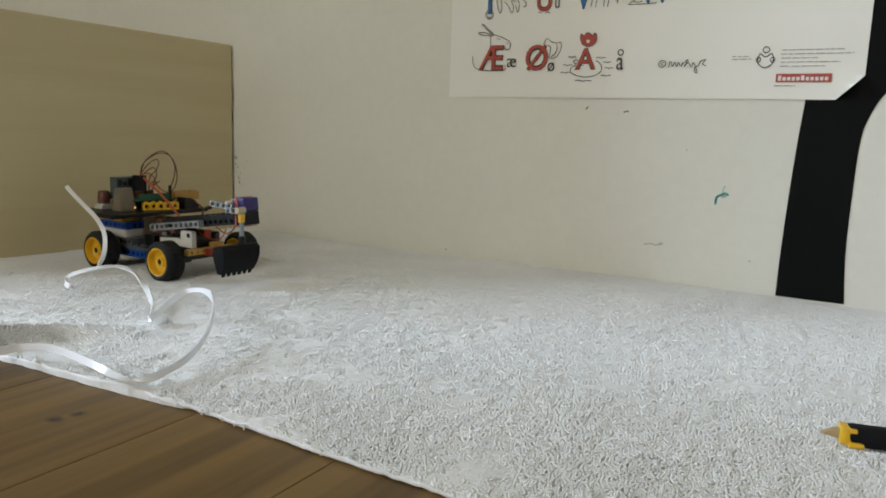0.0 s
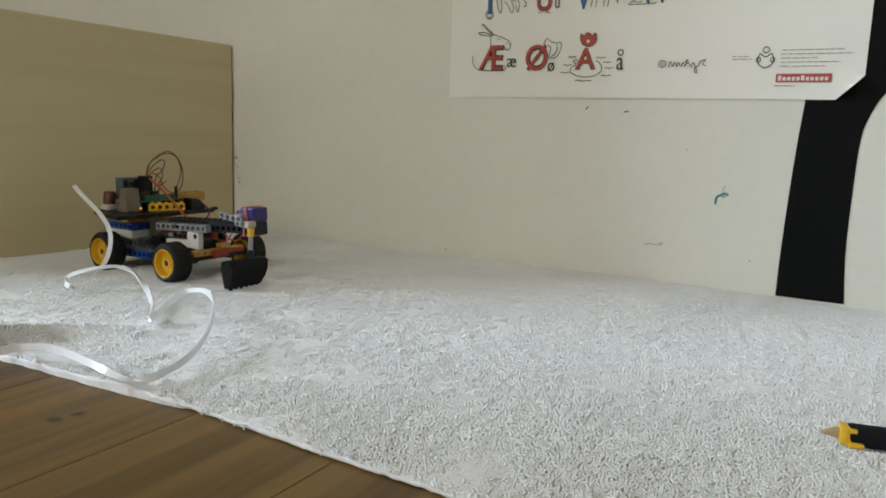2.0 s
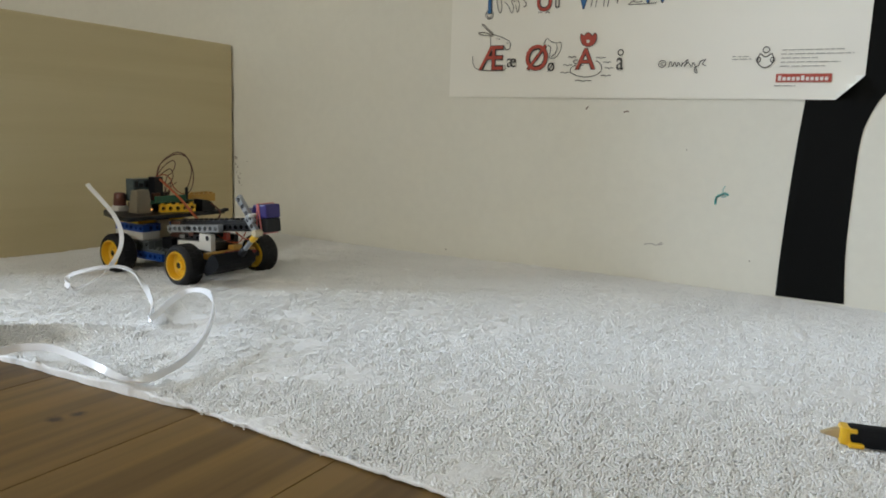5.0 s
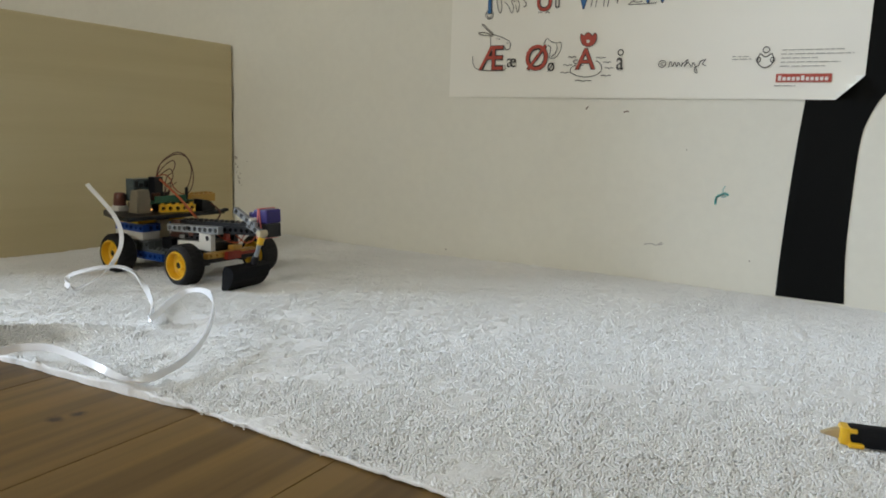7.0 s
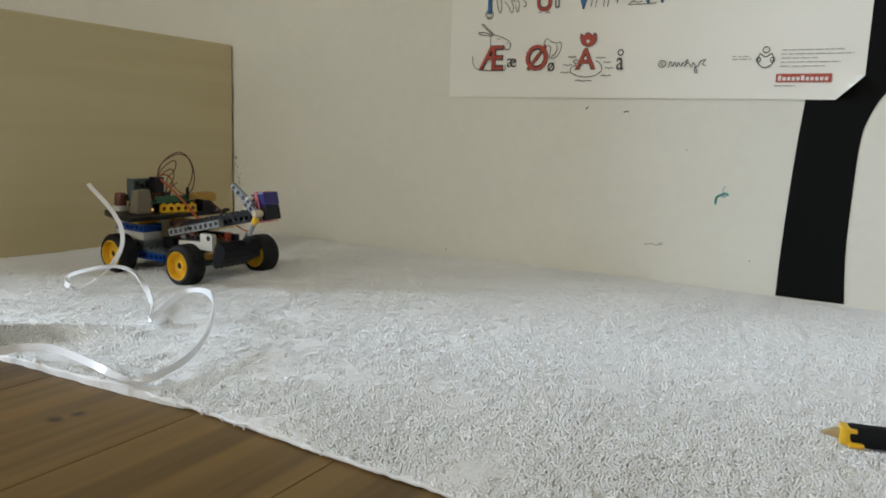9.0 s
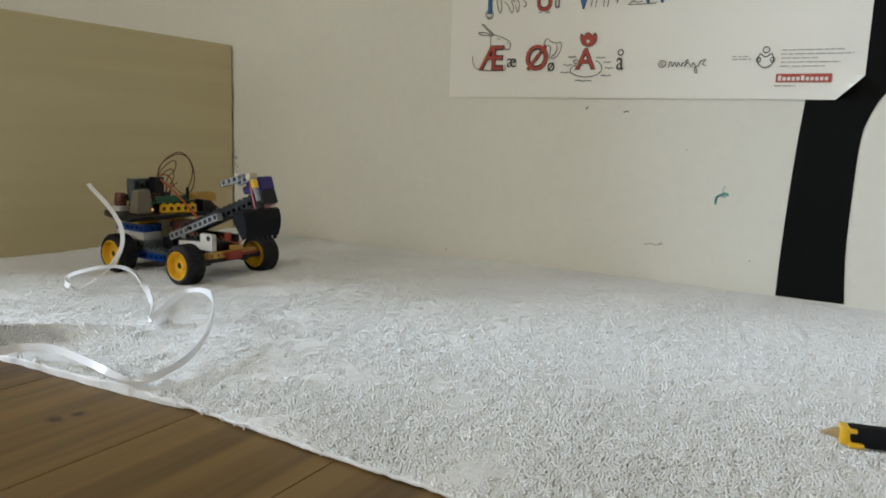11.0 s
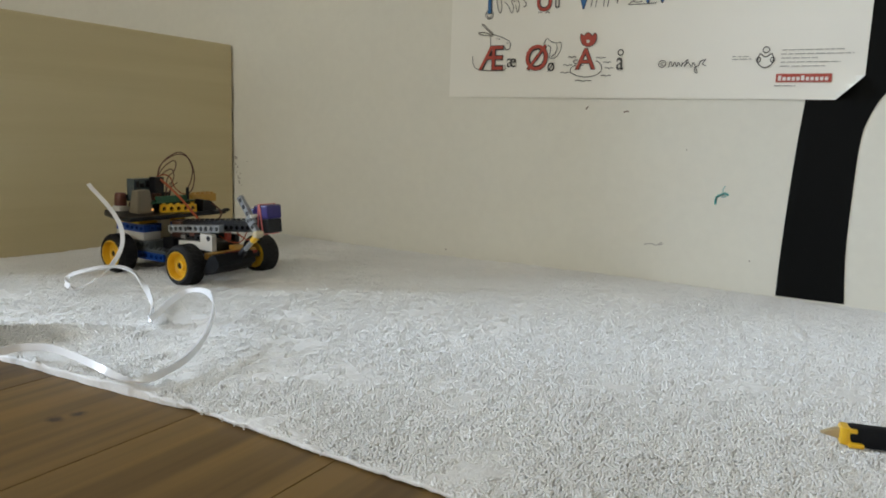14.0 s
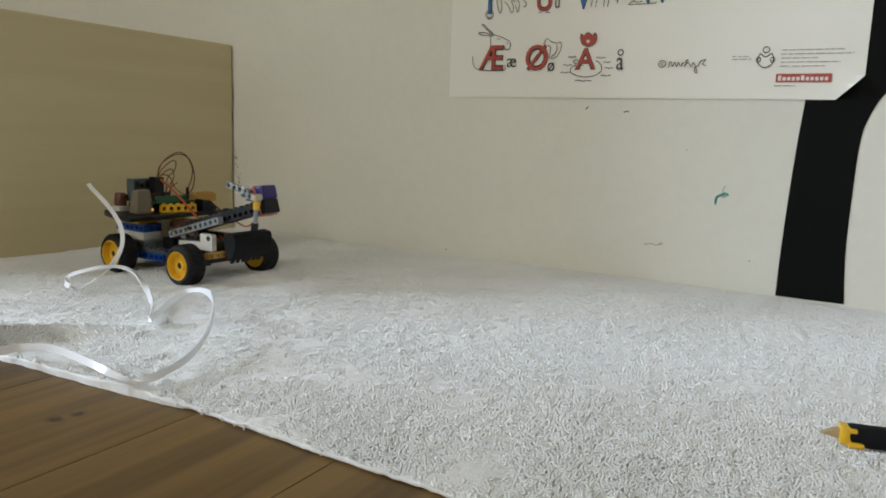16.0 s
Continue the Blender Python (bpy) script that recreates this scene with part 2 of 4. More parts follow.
def extrude_outline(bm, pts, y0, y1):
    """A solid from an outline in x, z between two y."""
    a = [bm.verts.new((x, y0, z)) for x, z in pts]
    b = [bm.verts.new((x, y1, z)) for x, z in pts]
    bm.faces.new(a), bm.faces.new(b[::-1])
    for k in range(len(pts)):
        j = (k + 1) % len(pts)
        bm.faces.new((a[k], a[j], b[j], b[k]))


# ---- the room ----
def slab(name, x0, x1, y0, y1, z0, z1, mat, label, category):
    return tagged(part(name, box_bm(x0, x1, y0, y1, z0, z1), mat), label, category, kind="structure")


WOOD_Z = -0.0055
slab("wall_north", ROOM_X0, ROOM_X1, WALL_Y, WALL_Y + 0.12, WOOD_Z, ROOM_H, M_WALL, "off-white painted wall with small stains and crayon marks", "wall")
slab("wall_east", ROOM_X1, ROOM_X1 + 0.12, ROOM_Y0, WALL_Y + 0.12, WOOD_Z, ROOM_H, M_WALL, "plain off-white painted wall", "wall")
slab("ceiling", ROOM_X0, ROOM_X1, ROOM_Y0, WALL_Y, ROOM_H, ROOM_H + 0.1, M_CEIL, "plain white painted ceiling of the room", "ceiling")


# unseen blocker: its gap bounds the window's beam on wall, carpet and floor
bm = bmesh.new()
for ya, yb, za in ((-0.09, WALL_Y - 0.001, WOOD_Z), (ROOM_Y0 + 0.001, -0.385, WOOD_Z), (-0.385, -0.09, 2.06)):
    add_box(bm, -1.75, -1.63, ya, yb, za, ROOM_H - 0.001)
tagged(part("shading_partition", bm, M_WALL), "unseen off-white partition with a gap, added to shape the window light", "wall", kind="structure")


def wall_with_window(name, along, fixed, a0, a1, w0, w1, z0, z1):
    """Four wall pieces round an opening, joined as one wall."""
    bm = bmesh.new()
    for p0, p1, q0, q1 in ((a0, w0, WOOD_Z, ROOM_H), (w1, a1, WOOD_Z, ROOM_H), (w0, w1, WOOD_Z, z0), (w0, w1, z1, ROOM_H)):
        if along == "y":
            add_box(bm, fixed - 0.12, fixed, p0, p1, q0, q1)
        else:
            add_box(bm, p0, p1, fixed - 0.12, fixed, q0, q1)
    return tagged(part(name, bm, M_WALL), "unseen off-white painted wall with a window opening", "wall", kind="structure")


wall_with_window("wall_west", "y", ROOM_X0, ROOM_Y0, WALL_Y + 0.12, WIN_Y0, WIN_Y1, WIN_Z0, WIN_Z1)
# south opening is made up to hold the fill lamp
wall_with_window("wall_south", "x", ROOM_Y0, ROOM_X0, ROOM_X1, BACK_X - 0.65, BACK_X + 0.65, 0.85, 2.05)

# floor slab with planks that run towards the north wall
floor = slab("floor", ROOM_X0, ROOM_X1, ROOM_Y0, WALL_Y, -0.06, WOOD_Z - 0.006, M_GAP, "lacquered pine plank floor, honey brown, with dark joints", "floor")


# ---- carpet ----
def smooth_noise(shape, sigma, rng):
    """Random field of unit spread, blurred by sigma cells."""
    a = rng.standard_normal(shape)
    fy, fx = np.fft.fftfreq(shape[0])[:, None], np.fft.rfftfreq(shape[1])[None, :]
    g = np.exp(-2 * (math.pi * sigma) ** 2 * (fx ** 2 + fy ** 2))
    a = np.fft.irfft2(np.fft.rfft2(a) * g, shape)
    return a / a.std()


EDGE_X = (-0.956, -0.555, -0.486, -0.431, -0.388, -0.364, -0.340, -0.276, -0.213, -0.163, 0.05, 0.9)
EDGE_Y = (0.3110, 0.3110, 0.3132, 0.3144, 0.3178, 0.3210, 0.3188, 0.3152, 0.3123, 0.3104, 0.3110, 0.3140)
FOLD_LINE = ((-0.592, 0.290), (-0.590, 0.330), (-0.587, 0.350), (-0.580, 0.367), (-0.568, 0.383), (-0.548, 0.397), (-0.522, 0.407), (-0.485, 0.414))


def edge_at(x):
    return np.interp(x, EDGE_X, EDGE_Y)


def carpet_lift(x, y):
    """The gentle waves and the one fold of the carpet, in metres."""
    z = 0.0015 * np.sin(x * 9 + 1.0) * np.sin(y * 11 + 0.4)
    # fold near the cable, steep towards the room and dying out along its length
    rows = bezier_path([(*p, 0) for p in FOLD_LINE], 6)
    near, side, run = np.full(x.shape, 9.0), np.zeros(x.shape), np.zeros(x.shape)
    for k, (a, b) in enumerate(zip(rows, rows[1:])):
        dx, dy = b.x - a.x, b.y - a.y
        ln2 = dx * dx + dy * dy
        u = np.clip(((x - a.x) * dx + (y - a.y) * dy) / ln2, 0, 1)
        d = np.hypot(x - a.x - u * dx, y - a.y - u * dy)
        hit = d < near
        near = np.where(hit, d, near)
        side = np.where(hit, np.sign((x - a.x) * dy - (y - a.y) * dx), side)
        run = np.where(hit, (k + u) / (len(rows) - 1), run)
    high = 0.0150 * np.clip(1.15 - run, 0, 1) ** 0.8 * np.clip((1 - run) / 0.25, 0, 1)
    z = z + high * np.where(side > 0, np.exp(-(near / 0.0105) ** 2), np.exp(-(near / 0.020) ** 2)) - 0.12 * high * np.exp(-((near * side - 0.026) / 0.012) ** 2)
    # shallow creases behind the front edge
    z = z - 0.0016 * np.exp(-((y - 0.338 - 0.05 * (x + 0.34)) / 0.006) ** 2) * np.exp(-((x + 0.35) / 0.05) ** 2)
    z = z - 0.0012 * np.exp(-((y - 0.372 + 0.10 * (x + 0.25)) / 0.010) ** 2) * np.exp(-((x + 0.25) / 0.09) ** 2)
    # the front edge droops to the floor
    deep = np.maximum(y - edge_at(x), 0)
    curl = 0.0045 * np.exp(-(deep / 0.012) ** 1.5) / (1 + np.exp((x + 0.395) / 0.018))
    return z + curl - 0.0022 - 0.0010 * np.exp(-(deep / 0.004) ** 1.2)


def bezier_path(pts, steps):
    """A smooth line through points."""
    pts = [Vector(p) for p in pts]
    out = []
    for i in range(len(pts) - 1):
        p0, p1, p2, p3 = pts[max(i - 1, 0)], pts[i], pts[i + 1], pts[min(i + 2, len(pts) - 1)]
        for k in range(steps):
            u = k / steps
            out.append(0.5 * ((2 * p1) + (p2 - p0) * u + (2 * p0 - 5 * p1 + 4 * p2 - p3) * u * u + (3 * p1 - p0 - 3 * p2 + p3) * u ** 3))
    out.append(pts[-1])
    return out


def array_mesh(name, verts, faces, mat):
    """A smooth mesh from arrays of places and of faces with equal corner counts."""
    me = bpy.data.meshes.new(name)
    me.vertices.add(len(verts))
    me.vertices.foreach_set("co", verts.astype(np.float32).ravel())
    me.loops.add(faces.size)
    me.loops.foreach_set("vertex_index", faces.astype(np.int32).ravel())
    me.polygons.add(len(faces))
    me.polygons.foreach_set("loop_start", np.arange(0, faces.size, faces.shape[1], dtype=np.int32))
    me.update(calc_edges=True)
    me.polygons.foreach_set("use_smooth", np.ones(len(faces), dtype=bool))
    me.materials.append(mat)
    return me


def build_carpet():
    """The backing cloth, with a soft relief and a cut front edge."""
    rng = np.random.default_rng(5)
    xs = np.concatenate([np.arange(BOARD_X + 0.001, 0.07, 0.0020), np.linspace(0.08, 0.9, 200)])
    us = np.concatenate([np.linspace(0, 0.008, 9), np.linspace(0.010, 0.63, 300)])
    nx, ny = len(xs), len(us)
    X, U = np.meshgrid(xs, us)
    edge = edge_at(xs) + 0.0004 * smooth_noise((1, nx), 3, rng)[0] + 0.0002 * smooth_noise((1, nx), 0.6, rng)[0]
    Y = edge[None, :] + U * ((WALL_Y - 0.001 - edge) / 0.63)[None, :]
    Z = carpet_lift(X, Y) + 0.0007 * smooth_noise((ny, nx), 9, rng) + 0.0003 * smooth_noise((ny, nx), 0.8, rng)
    top = np.stack([X, Y, Z], -1).reshape(-1, 3)
    under = np.where(xs > -0.37, 0.0022, 0.0004)
    lip = np.stack([xs, Y[0] + 0.0001, Z[0] - 0.0020], -1)
    foot = np.stack([xs, Y[0] + under, np.full(nx, WOOD_Z + 0.0006)], -1)
    verts = np.concatenate([top, lip, foot])
    i = (np.arange(ny - 1)[:, None] * nx + np.arange(nx - 1)[None, :]).reshape(-1)
    quads = np.stack([i, i + 1, i + nx + 1, i + nx], -1)
    j = np.arange(nx - 1)
    a, b = j + ny * nx, j + (ny + 1) * nx
    faces = np.concatenate([quads, np.stack([a, a + 1, j + 1, j], -1), np.stack([b, b + 1, a + 1, a], -1)])
    return tagged(new("carpet", array_mesh("carpet", verts, faces, M_CARPET)), "white loop-pile carpet with a rumpled cut edge on the floor", "carpet")


def build_pile(carpet):
    """The carpet's small yarn loops, each a bent bead that leans its own way."""
    rng = np.random.default_rng(8)
    step = 0.00160
    gx, gy = np.meshgrid(np.arange(BOARD_X + 0.003, 0.075, step), np.arange(0.300, WALL_Y - 0.002, step))
    x = gx.ravel() + rng.uniform(-0.55, 0.55, gx.size) * step
    y = gy.ravel() + rng.uniform(-0.55, 0.55, gx.size) * step
    big = np.ones(x.size)
    # coarser loops on the far end that lies out of the light
    gx, gy = np.meshgrid(np.arange(0.076, 0.897, 0.0028), np.arange(0.300, WALL_Y - 0.003, 0.0028))
    x = np.concatenate([x, gx.ravel() + rng.uniform(-0.0014, 0.0014, gx.size)])
    y = np.concatenate([y, gy.ravel() + rng.uniform(-0.0014, 0.0014, gx.size)])
    big = np.concatenate([big, np.full(gx.size, 1.6)])
    keep = (y > edge_at(x) + 0.0008) & (x > BOARD_X + 0.002) & (y < WALL_Y - 0.002) & (y > 0.27 - 0.62 * (x + 0.56))
    x, y, big = x[keep], y[keep], big[keep]
    n = len(x)
    # neighbouring loops lean alike and stand alike high, in clumps
    shape = (int((WALL_Y - 0.300) / 0.001) + 2, int((0.91 - BOARD_X) / 0.001) + 2)
    at_y, at_x = ((y - 0.300) / 0.001).astype(int), ((x - BOARD_X) / 0.001).astype(int)
    fine, clump, sway = (smooth_noise(shape, q, rng)[at_y, at_x] for q in (1.6, 3.4, 2.4))
    hem = np.clip((y - edge_at(x)) / 0.005, 0.35, 1)
    tall = rng.uniform(0.0009, 0.0014, n) * hem
    wide = rng.uniform(0.00105, 0.00145, n) * big
    turn, lean = 2.2 * sway + rng.normal(0, 0.7, n), np.clip(0.4 + 0.25 * fine + rng.normal(0, 0.2, n), 0.05, 1.2)
    axis = np.stack([np.sin(lean) * np.cos(turn), np.sin(lean) * np.sin(turn), np.cos(lean)], -1)
    side = np.stack([-np.sin(turn), np.cos(turn), np.zeros(n)], -1)
    cross = np.cross(axis, side)
    base = np.stack([x, y, carpet_lift(x, y) + 0.0005 + hem * (0.00020 * fine + 0.00036 * clump)], -1)
    ends = [axis * tall[:, None], -axis * tall[:, None], side * wide[:, None], -side * wide[:, None], cross * wide[:, None], -cross * wide[:, None]]
    verts = np.stack([base + e for e in ends], 1).reshape(-1, 3)
    tri = np.array([(0, 2, 4), (0, 4, 3), (0, 3, 5), (0, 5, 2), (1, 4, 2), (1, 3, 4), (1, 5, 3), (1, 2, 5)])
    faces = (np.arange(n)[:, None, None] * 6 + tri[None]).reshape(-1, 3)
    pile = new("pile", array_mesh("pile", verts, faces, M_PILE))
    pile.parent = carpet
    tagged(pile, "short white yarn loops", kind="stuff")
    # loose threads along the cut edge
    bm = bmesh.new()
    pick = random.Random(4)
    for k in range(34):
        tx = pick.uniform(-0.40, -0.12) if k % 3 else pick.uniform(-0.37, -0.32)
        ty = float(edge_at(tx))
        a = pick.uniform(-1.2, 1.2)
        ln = pick.uniform(0.0008, 0.0024)
        add_tube(bm, [(tx, ty + 0.001, -0.0018), (tx + 0.4 * ln * math.sin(a), ty - 0.4 * ln * math.cos(a), -0.0022 + pick.uniform(-0.0008, 0.0006)), (tx + ln * math.sin(a * 1.5), ty - ln * math.cos(a * 1.5) * 0.8, -0.0030 - pick.uniform(0, 0.0015))], 0.00035, 5)
    part("loose_threads", bm, M_PILE, carpet)["kind"] = "stuff"


carpet = build_carpet()
build_pile(carpet)


# ---- board beside the carpet ----
def build_board():
    root = tagged(new("wooden_board"), "pale birch wooden board standing upright on the carpet edge", "board")
    bm = box_bm(BOARD_X - 0.018, BOARD_X, 0.40, WALL_Y - 0.004, WOOD_Z, 0.311, bevel=0.003)
    part("panel", bm, M_BOARD, root)
    return root


build_board()


# ---- poster on the wall ----
def glyph_bm(text, size, depth=0.0004, swell=0.0):
    """The built-in font's outline of a text as a bmesh in x, z, standing on z 0 and starting at x 0."""
    cu = bpy.data.curves.new("lettering", "FONT")
    cu.body, cu.size, cu.extrude, cu.resolution_u, cu.offset = text, size, depth / 2, 4, swell
    ob = bpy.data.objects.new("lettering", cu)
    scene.collection.objects.link(ob)
    me = bpy.data.meshes.new_from_object(ob.evaluated_get(bpy.context.evaluated_depsgraph_get()))
    bm = bmesh.new()
    bm.from_mesh(me)
    bpy.data.objects.remove(ob)
    bpy.data.meshes.remove(me)
    bpy.data.curves.remove(cu)
    bmesh.ops.transform(bm, matrix=pose(0, 0, 0, 90, 0, 0), verts=bm.verts[:])
    return bm


def fit_bm(bm, x0, x1, z0, z1, y):
    """Moves and scales a flat outline into a rectangle on the poster."""
    lo = [min(v.co[k] for v in bm.verts) for k in range(3)]
    hi = [max(v.co[k] for v in bm.verts) for k in range(3)]
    for v in bm.verts:
        v.co.x = x0 + (v.co.x - lo[0]) / (hi[0] - lo[0]) * (x1 - x0)
        v.co.z = z0 + (v.co.z - lo[2]) / (hi[2] - lo[2]) * (z1 - z0)
        v.co.y = y + (v.co.y - hi[1])
    return bm


def add_stroke(bm, pts, width, y, closed=False):
    """A drawn line in x, z as a flat strip just off the paper."""
    pts = [Vector((p[0], p[1])) for p in pts]
    if len(pts) > 2:
        fine = []
        n = len(pts)
        span = n if closed else n - 1
        for i in range(span):
            g = (lambda k: pts[k % n]) if closed else (lambda k: pts[min(max(k, 0), n - 1)])
            p0, p1, p2, p3 = g(i - 1), g(i), g(i + 1), g(i + 2)
            for k in range(5):
                u = k / 5
                fine.append(0.5 * ((2 * p1) + (p2 - p0) * u + (2 * p0 - 5 * p1 + 4 * p2 - p3) * u * u + (3 * p1 - p0 - 3 * p2 + p3) * u ** 3))
        if not closed:
            fine.append(pts[-1])
        pts = fine
    left, right = [], []
    n = len(pts)
    for i, p in enumerate(pts):
        d = (pts[(i + 1) % n] - pts[i - 1]) if closed else (pts[min(i + 1, n - 1)] - pts[max(i - 1, 0)])
        d = d.normalized() if d.length > 0 else Vector((1, 0))
        s = Vector((-d.y, d.x)) * width / 2
        left.append(bm.verts.new((p.x + s.x, y, p.y + s.y)))
        right.append(bm.verts.new((p.x - s.x, y, p.y - s.y)))
    for i in range(n if closed else n - 1):
        j = (i + 1) % n
        bm.faces.new((left[i], left[j], right[j], right[i]))


def build_poster():
    root = tagged(new("alphabet_poster"), "white paper alphabet poster on the wall, one corner curled", "poster")
    x0, x1, z0, z1 = -0.5335, -0.0158, 0.2280, 0.93
    nx, nz = 60, 80
    bm = bmesh.new()
    grid = []
    for j in range(nz + 1):
        row = []
        for i in range(nx + 1):
            x, z = x0 + (x1 - x0) * i / nx, z0 + (z1 - z0) * j / nz
            # the lower corner curls towards the room
            k = max(0.0, 1.0 - ((x1 - x) / 0.026 + (z - z0) / 0.026))
            x_, z_ = x - 0.012 * k, z + 0.012 * k
            y = WALL_Y - 0.0012 - 0.0006 * (1 + math.sin(x * 23) * math.sin(z * 17)) - 0.020 * k
            row.append(bm.verts.new((x_, y, z_)))
        grid.append(row)
    for j in range(nz):
        for i in range(nx):
            bm.faces.new((grid[j][i], grid[j][i + 1], grid[j + 1][i + 1], grid[j + 1][i]))
    part("sheet", bm, M_PAPER, root, smooth=True)
    ink = WALL_Y - 0.0034

    def letter(text, box, mat):
        o = part("letter", fit_bm(glyph_bm(text, 0.03), *box, ink), mat, root)
        return o

    def outline(text, box, grow):
        b = (box[0] - grow, box[1] + grow, box[2] - grow, box[3] + grow)
        part("letter_outline", fit_bm(glyph_bm(text, 0.03, swell=0.0009), *b, ink + 0.0006), M_INK, root)

    for text, box, mat in (("\u00c6", (-0.4872, -0.4507, 0.2650, 0.2967), M_REDINK), ("\u00d8", (-0.4168, -0.3857, 0.2633, 0.2967), M_REDINK),
                           ("A", (-0.3468, -0.3200, 0.2642, 0.2903), M_REDINK)):
        outline(text, box, 0.0006)
        letter(text, box, mat)
    for text, box in (("\u00e6", (-0.4444, -0.4310, 0.2678, 0.2796)), ("\u00f8", (-0.3852, -0.3753, 0.2612, 0.2735)), ("a", (-0.2924, -0.2834, 0.2630, 0.2779))):
        letter(text, box, M_INK)
    # the row above: only feet of its letters hang into view
    for text, box, mat in (("I", (-0.4762, -0.4716, 0.3400, 0.373), M_BLUEINK), ("U", (-0.4045, -0.3842, 0.3394, 0.368), M_REDINK), ("V", (-0.3520, -0.3290, 0.3399, 0.378), M_BLUEINK),
                           ("W", (-0.2700, -0.2290, 0.3427, 0.375), M_BLUEINK)):
        outline(text, box, 0.0006)
        letter(text, box, mat)
    letter("u", (-0.3790, -0.3729, 0.3422, 0.353), M_INK)
    letter("v", (-0.2992, -0.2937, 0.3440, 0.3537), M_INK)
    letter("X", (-0.2160, -0.1960, 0.3450, 0.378), M_INK)
    letter("Y", (-0.1850, -0.1640, 0.3455, 0.378), M_INK)
    # line drawings round the letters
    w = 0.00095

    def stroke(pts, width, closed=False):
        b = bmesh.new()
        add_stroke(b, pts, width, ink, closed)
        part("drawn_line", b, M_INK, root)

    def ring(x, z, r, width):
        stroke([(x + r * math.cos(a * 0.785), z + r * math.sin(a * 0.785)) for a in range(8)], width, True)

    stroke([(-0.4710, 0.3090), (-0.4704, 0.2969)], w)  # donkey
    stroke([(-0.4683, 0.3122), (-0.4757, 0.3174), (-0.4848, 0.3261), (-0.4810, 0.3244), (-0.4714, 0.3165), (-0.4668, 0.3119)], w)
    stroke([(-0.4711, 0.3110), (-0.4812, 0.3113), (-0.4898, 0.3146), (-0.4829, 0.3152), (-0.4712, 0.3125)], w)
    stroke([(-0.4704, 0.3090), (-0.4683, 0.3119), (-0.4567, 0.3088), (-0.4451, 0.3040), (-0.4407, 0.2989), (-0.4423, 0.2922), (-0.4468, 0.2916), (-0.4498, 0.2964)], w)
    stroke([(-0.4461, 0.3008), (-0.4440, 0.2987)], w)
    stroke([(-0.4975, 0.2838), (-0.4968, 0.2748), (-0.4936, 0.2684), (-0.4869, 0.2650)], w)
    stroke([(-0.4878, 0.2647), (-0.4688, 0.2640), (-0.4482, 0.2643), (-0.4476, 0.2703)], w)
    stroke([(-0.3922, 0.2974), (-0.3878, 0.3040), (-0.3822, 0.3005), (-0.3755, 0.2981), (-0.3685, 0.2987), (-0.3675, 0.2914), (-0.3707, 0.2838), (-0.3767, 0.2791), (-0.3831, 0.2799), (-0.3825, 0.2877), (-0.3823, 0.2932), (-0.3867, 0.2955)], w)  # axe
    stroke([(-0.3741, 0.2964), (-0.3732, 0.2906), (-0.3760, 0.2839), (-0.3811, 0.2811)], w)
    stroke([(-0.3464, 0.2695), (-0.3524, 0.2657), (-0.3520, 0.2600), (-0.3417, 0.2556), (-0.3301, 0.2543), (-0.3189, 0.2566), (-0.3121, 0.2615), (-0.3115, 0.2674), (-0.3148, 0.2721), (-0.3194, 0.2746)], w)  # pond and bird
    stroke([(-0.3437, 0.2757), (-0.3484, 0.2757), (-0.3492, 0.2729), (-0.3455, 0.2709), (-0.3362, 0.2689)], w)
    stroke([(-0.4641, 0.3592), (-0.4621, 0.3492), (-0.4583, 0.3399), (-0.4557, 0.3457), (-0.4571, 0.3563)], w)  # legs and feet under the row above
    stroke([(-0.4519, 0.3536), (-0.4461, 0.3484), (-0.4408, 0.3391), (-0.4385, 0.3468), (-0.4417, 0.3548), (-0.4352, 0.3535)], w)
    stroke([(-0.4356, 0.3491), (-0.4320, 0.3397), (-0.4300, 0.3488), (-0.4323, 0.3557)], w)
    stroke([(-0.4253, 0.3583), (-0.4229, 0.3538), (-0.4200, 0.3502), (-0.4220, 0.3465), (-0.4247, 0.3471)], w)
    stroke([(-0.4025, 0.3373), (-0.3999, 0.3387), (-0.3966, 0.3368)], w)
    stroke([(-0.3923, 0.3366), (-0.3893, 0.3382), (-0.3860, 0.3366)], w)
    stroke([(-0.3304, 0.3415), (-0.3291, 0.3506)], w)
    stroke([(-0.3244, 0.3412), (-0.3231, 0.3503)], w)
    stroke([(-0.3141, 0.3411), (-0.3131, 0.3509)], w)
    stroke([(-0.3087, 0.3408), (-0.3074, 0.3506)], w)
    stroke([(-0.2823, 0.3418), (-0.2779, 0.3452), (-0.2722, 0.3487)], w)
    stroke([(-0.2823, 0.3418), (-0.2659, 0.3418), (-0.2475, 0.3422)], w)
    stroke([(-0.2779, 0.3452), (-0.2707, 0.3443), (-0.2650, 0.3449)], w)
    for ex in (-0.4608, -0.4574):
        stroke([(ex - 0.0007, 0.3052), (ex + 0.0007, 0.3061)], 0.0014)
    for ax, az, ln in ((-0.3574, 0.2797, 0.0116), (-0.3633, 0.2697, 0.0120), (-0.3666, 0.2599, 0.0118), (-0.3459, 0.2494, 0.0224), (-0.3192, 0.2781, 0.0124), (-0.3093, 0.2725, 0.0103), (-0.3071, 0.2652, 0.0111), (-0.3114, 0.2559, 0.0126)):
        stroke([(ax, az), (ax + ln * 0.25, az + 0.0007), (ax + ln * 0.5, az - 0.0005), (ax + ln * 0.75, az + 0.0006), (ax + ln, az - 0.0002)], w)
    ring(-0.4739, 0.3386, 0.0060, w)
    ring(-0.4739, 0.3386, 0.0040, w * 0.7)
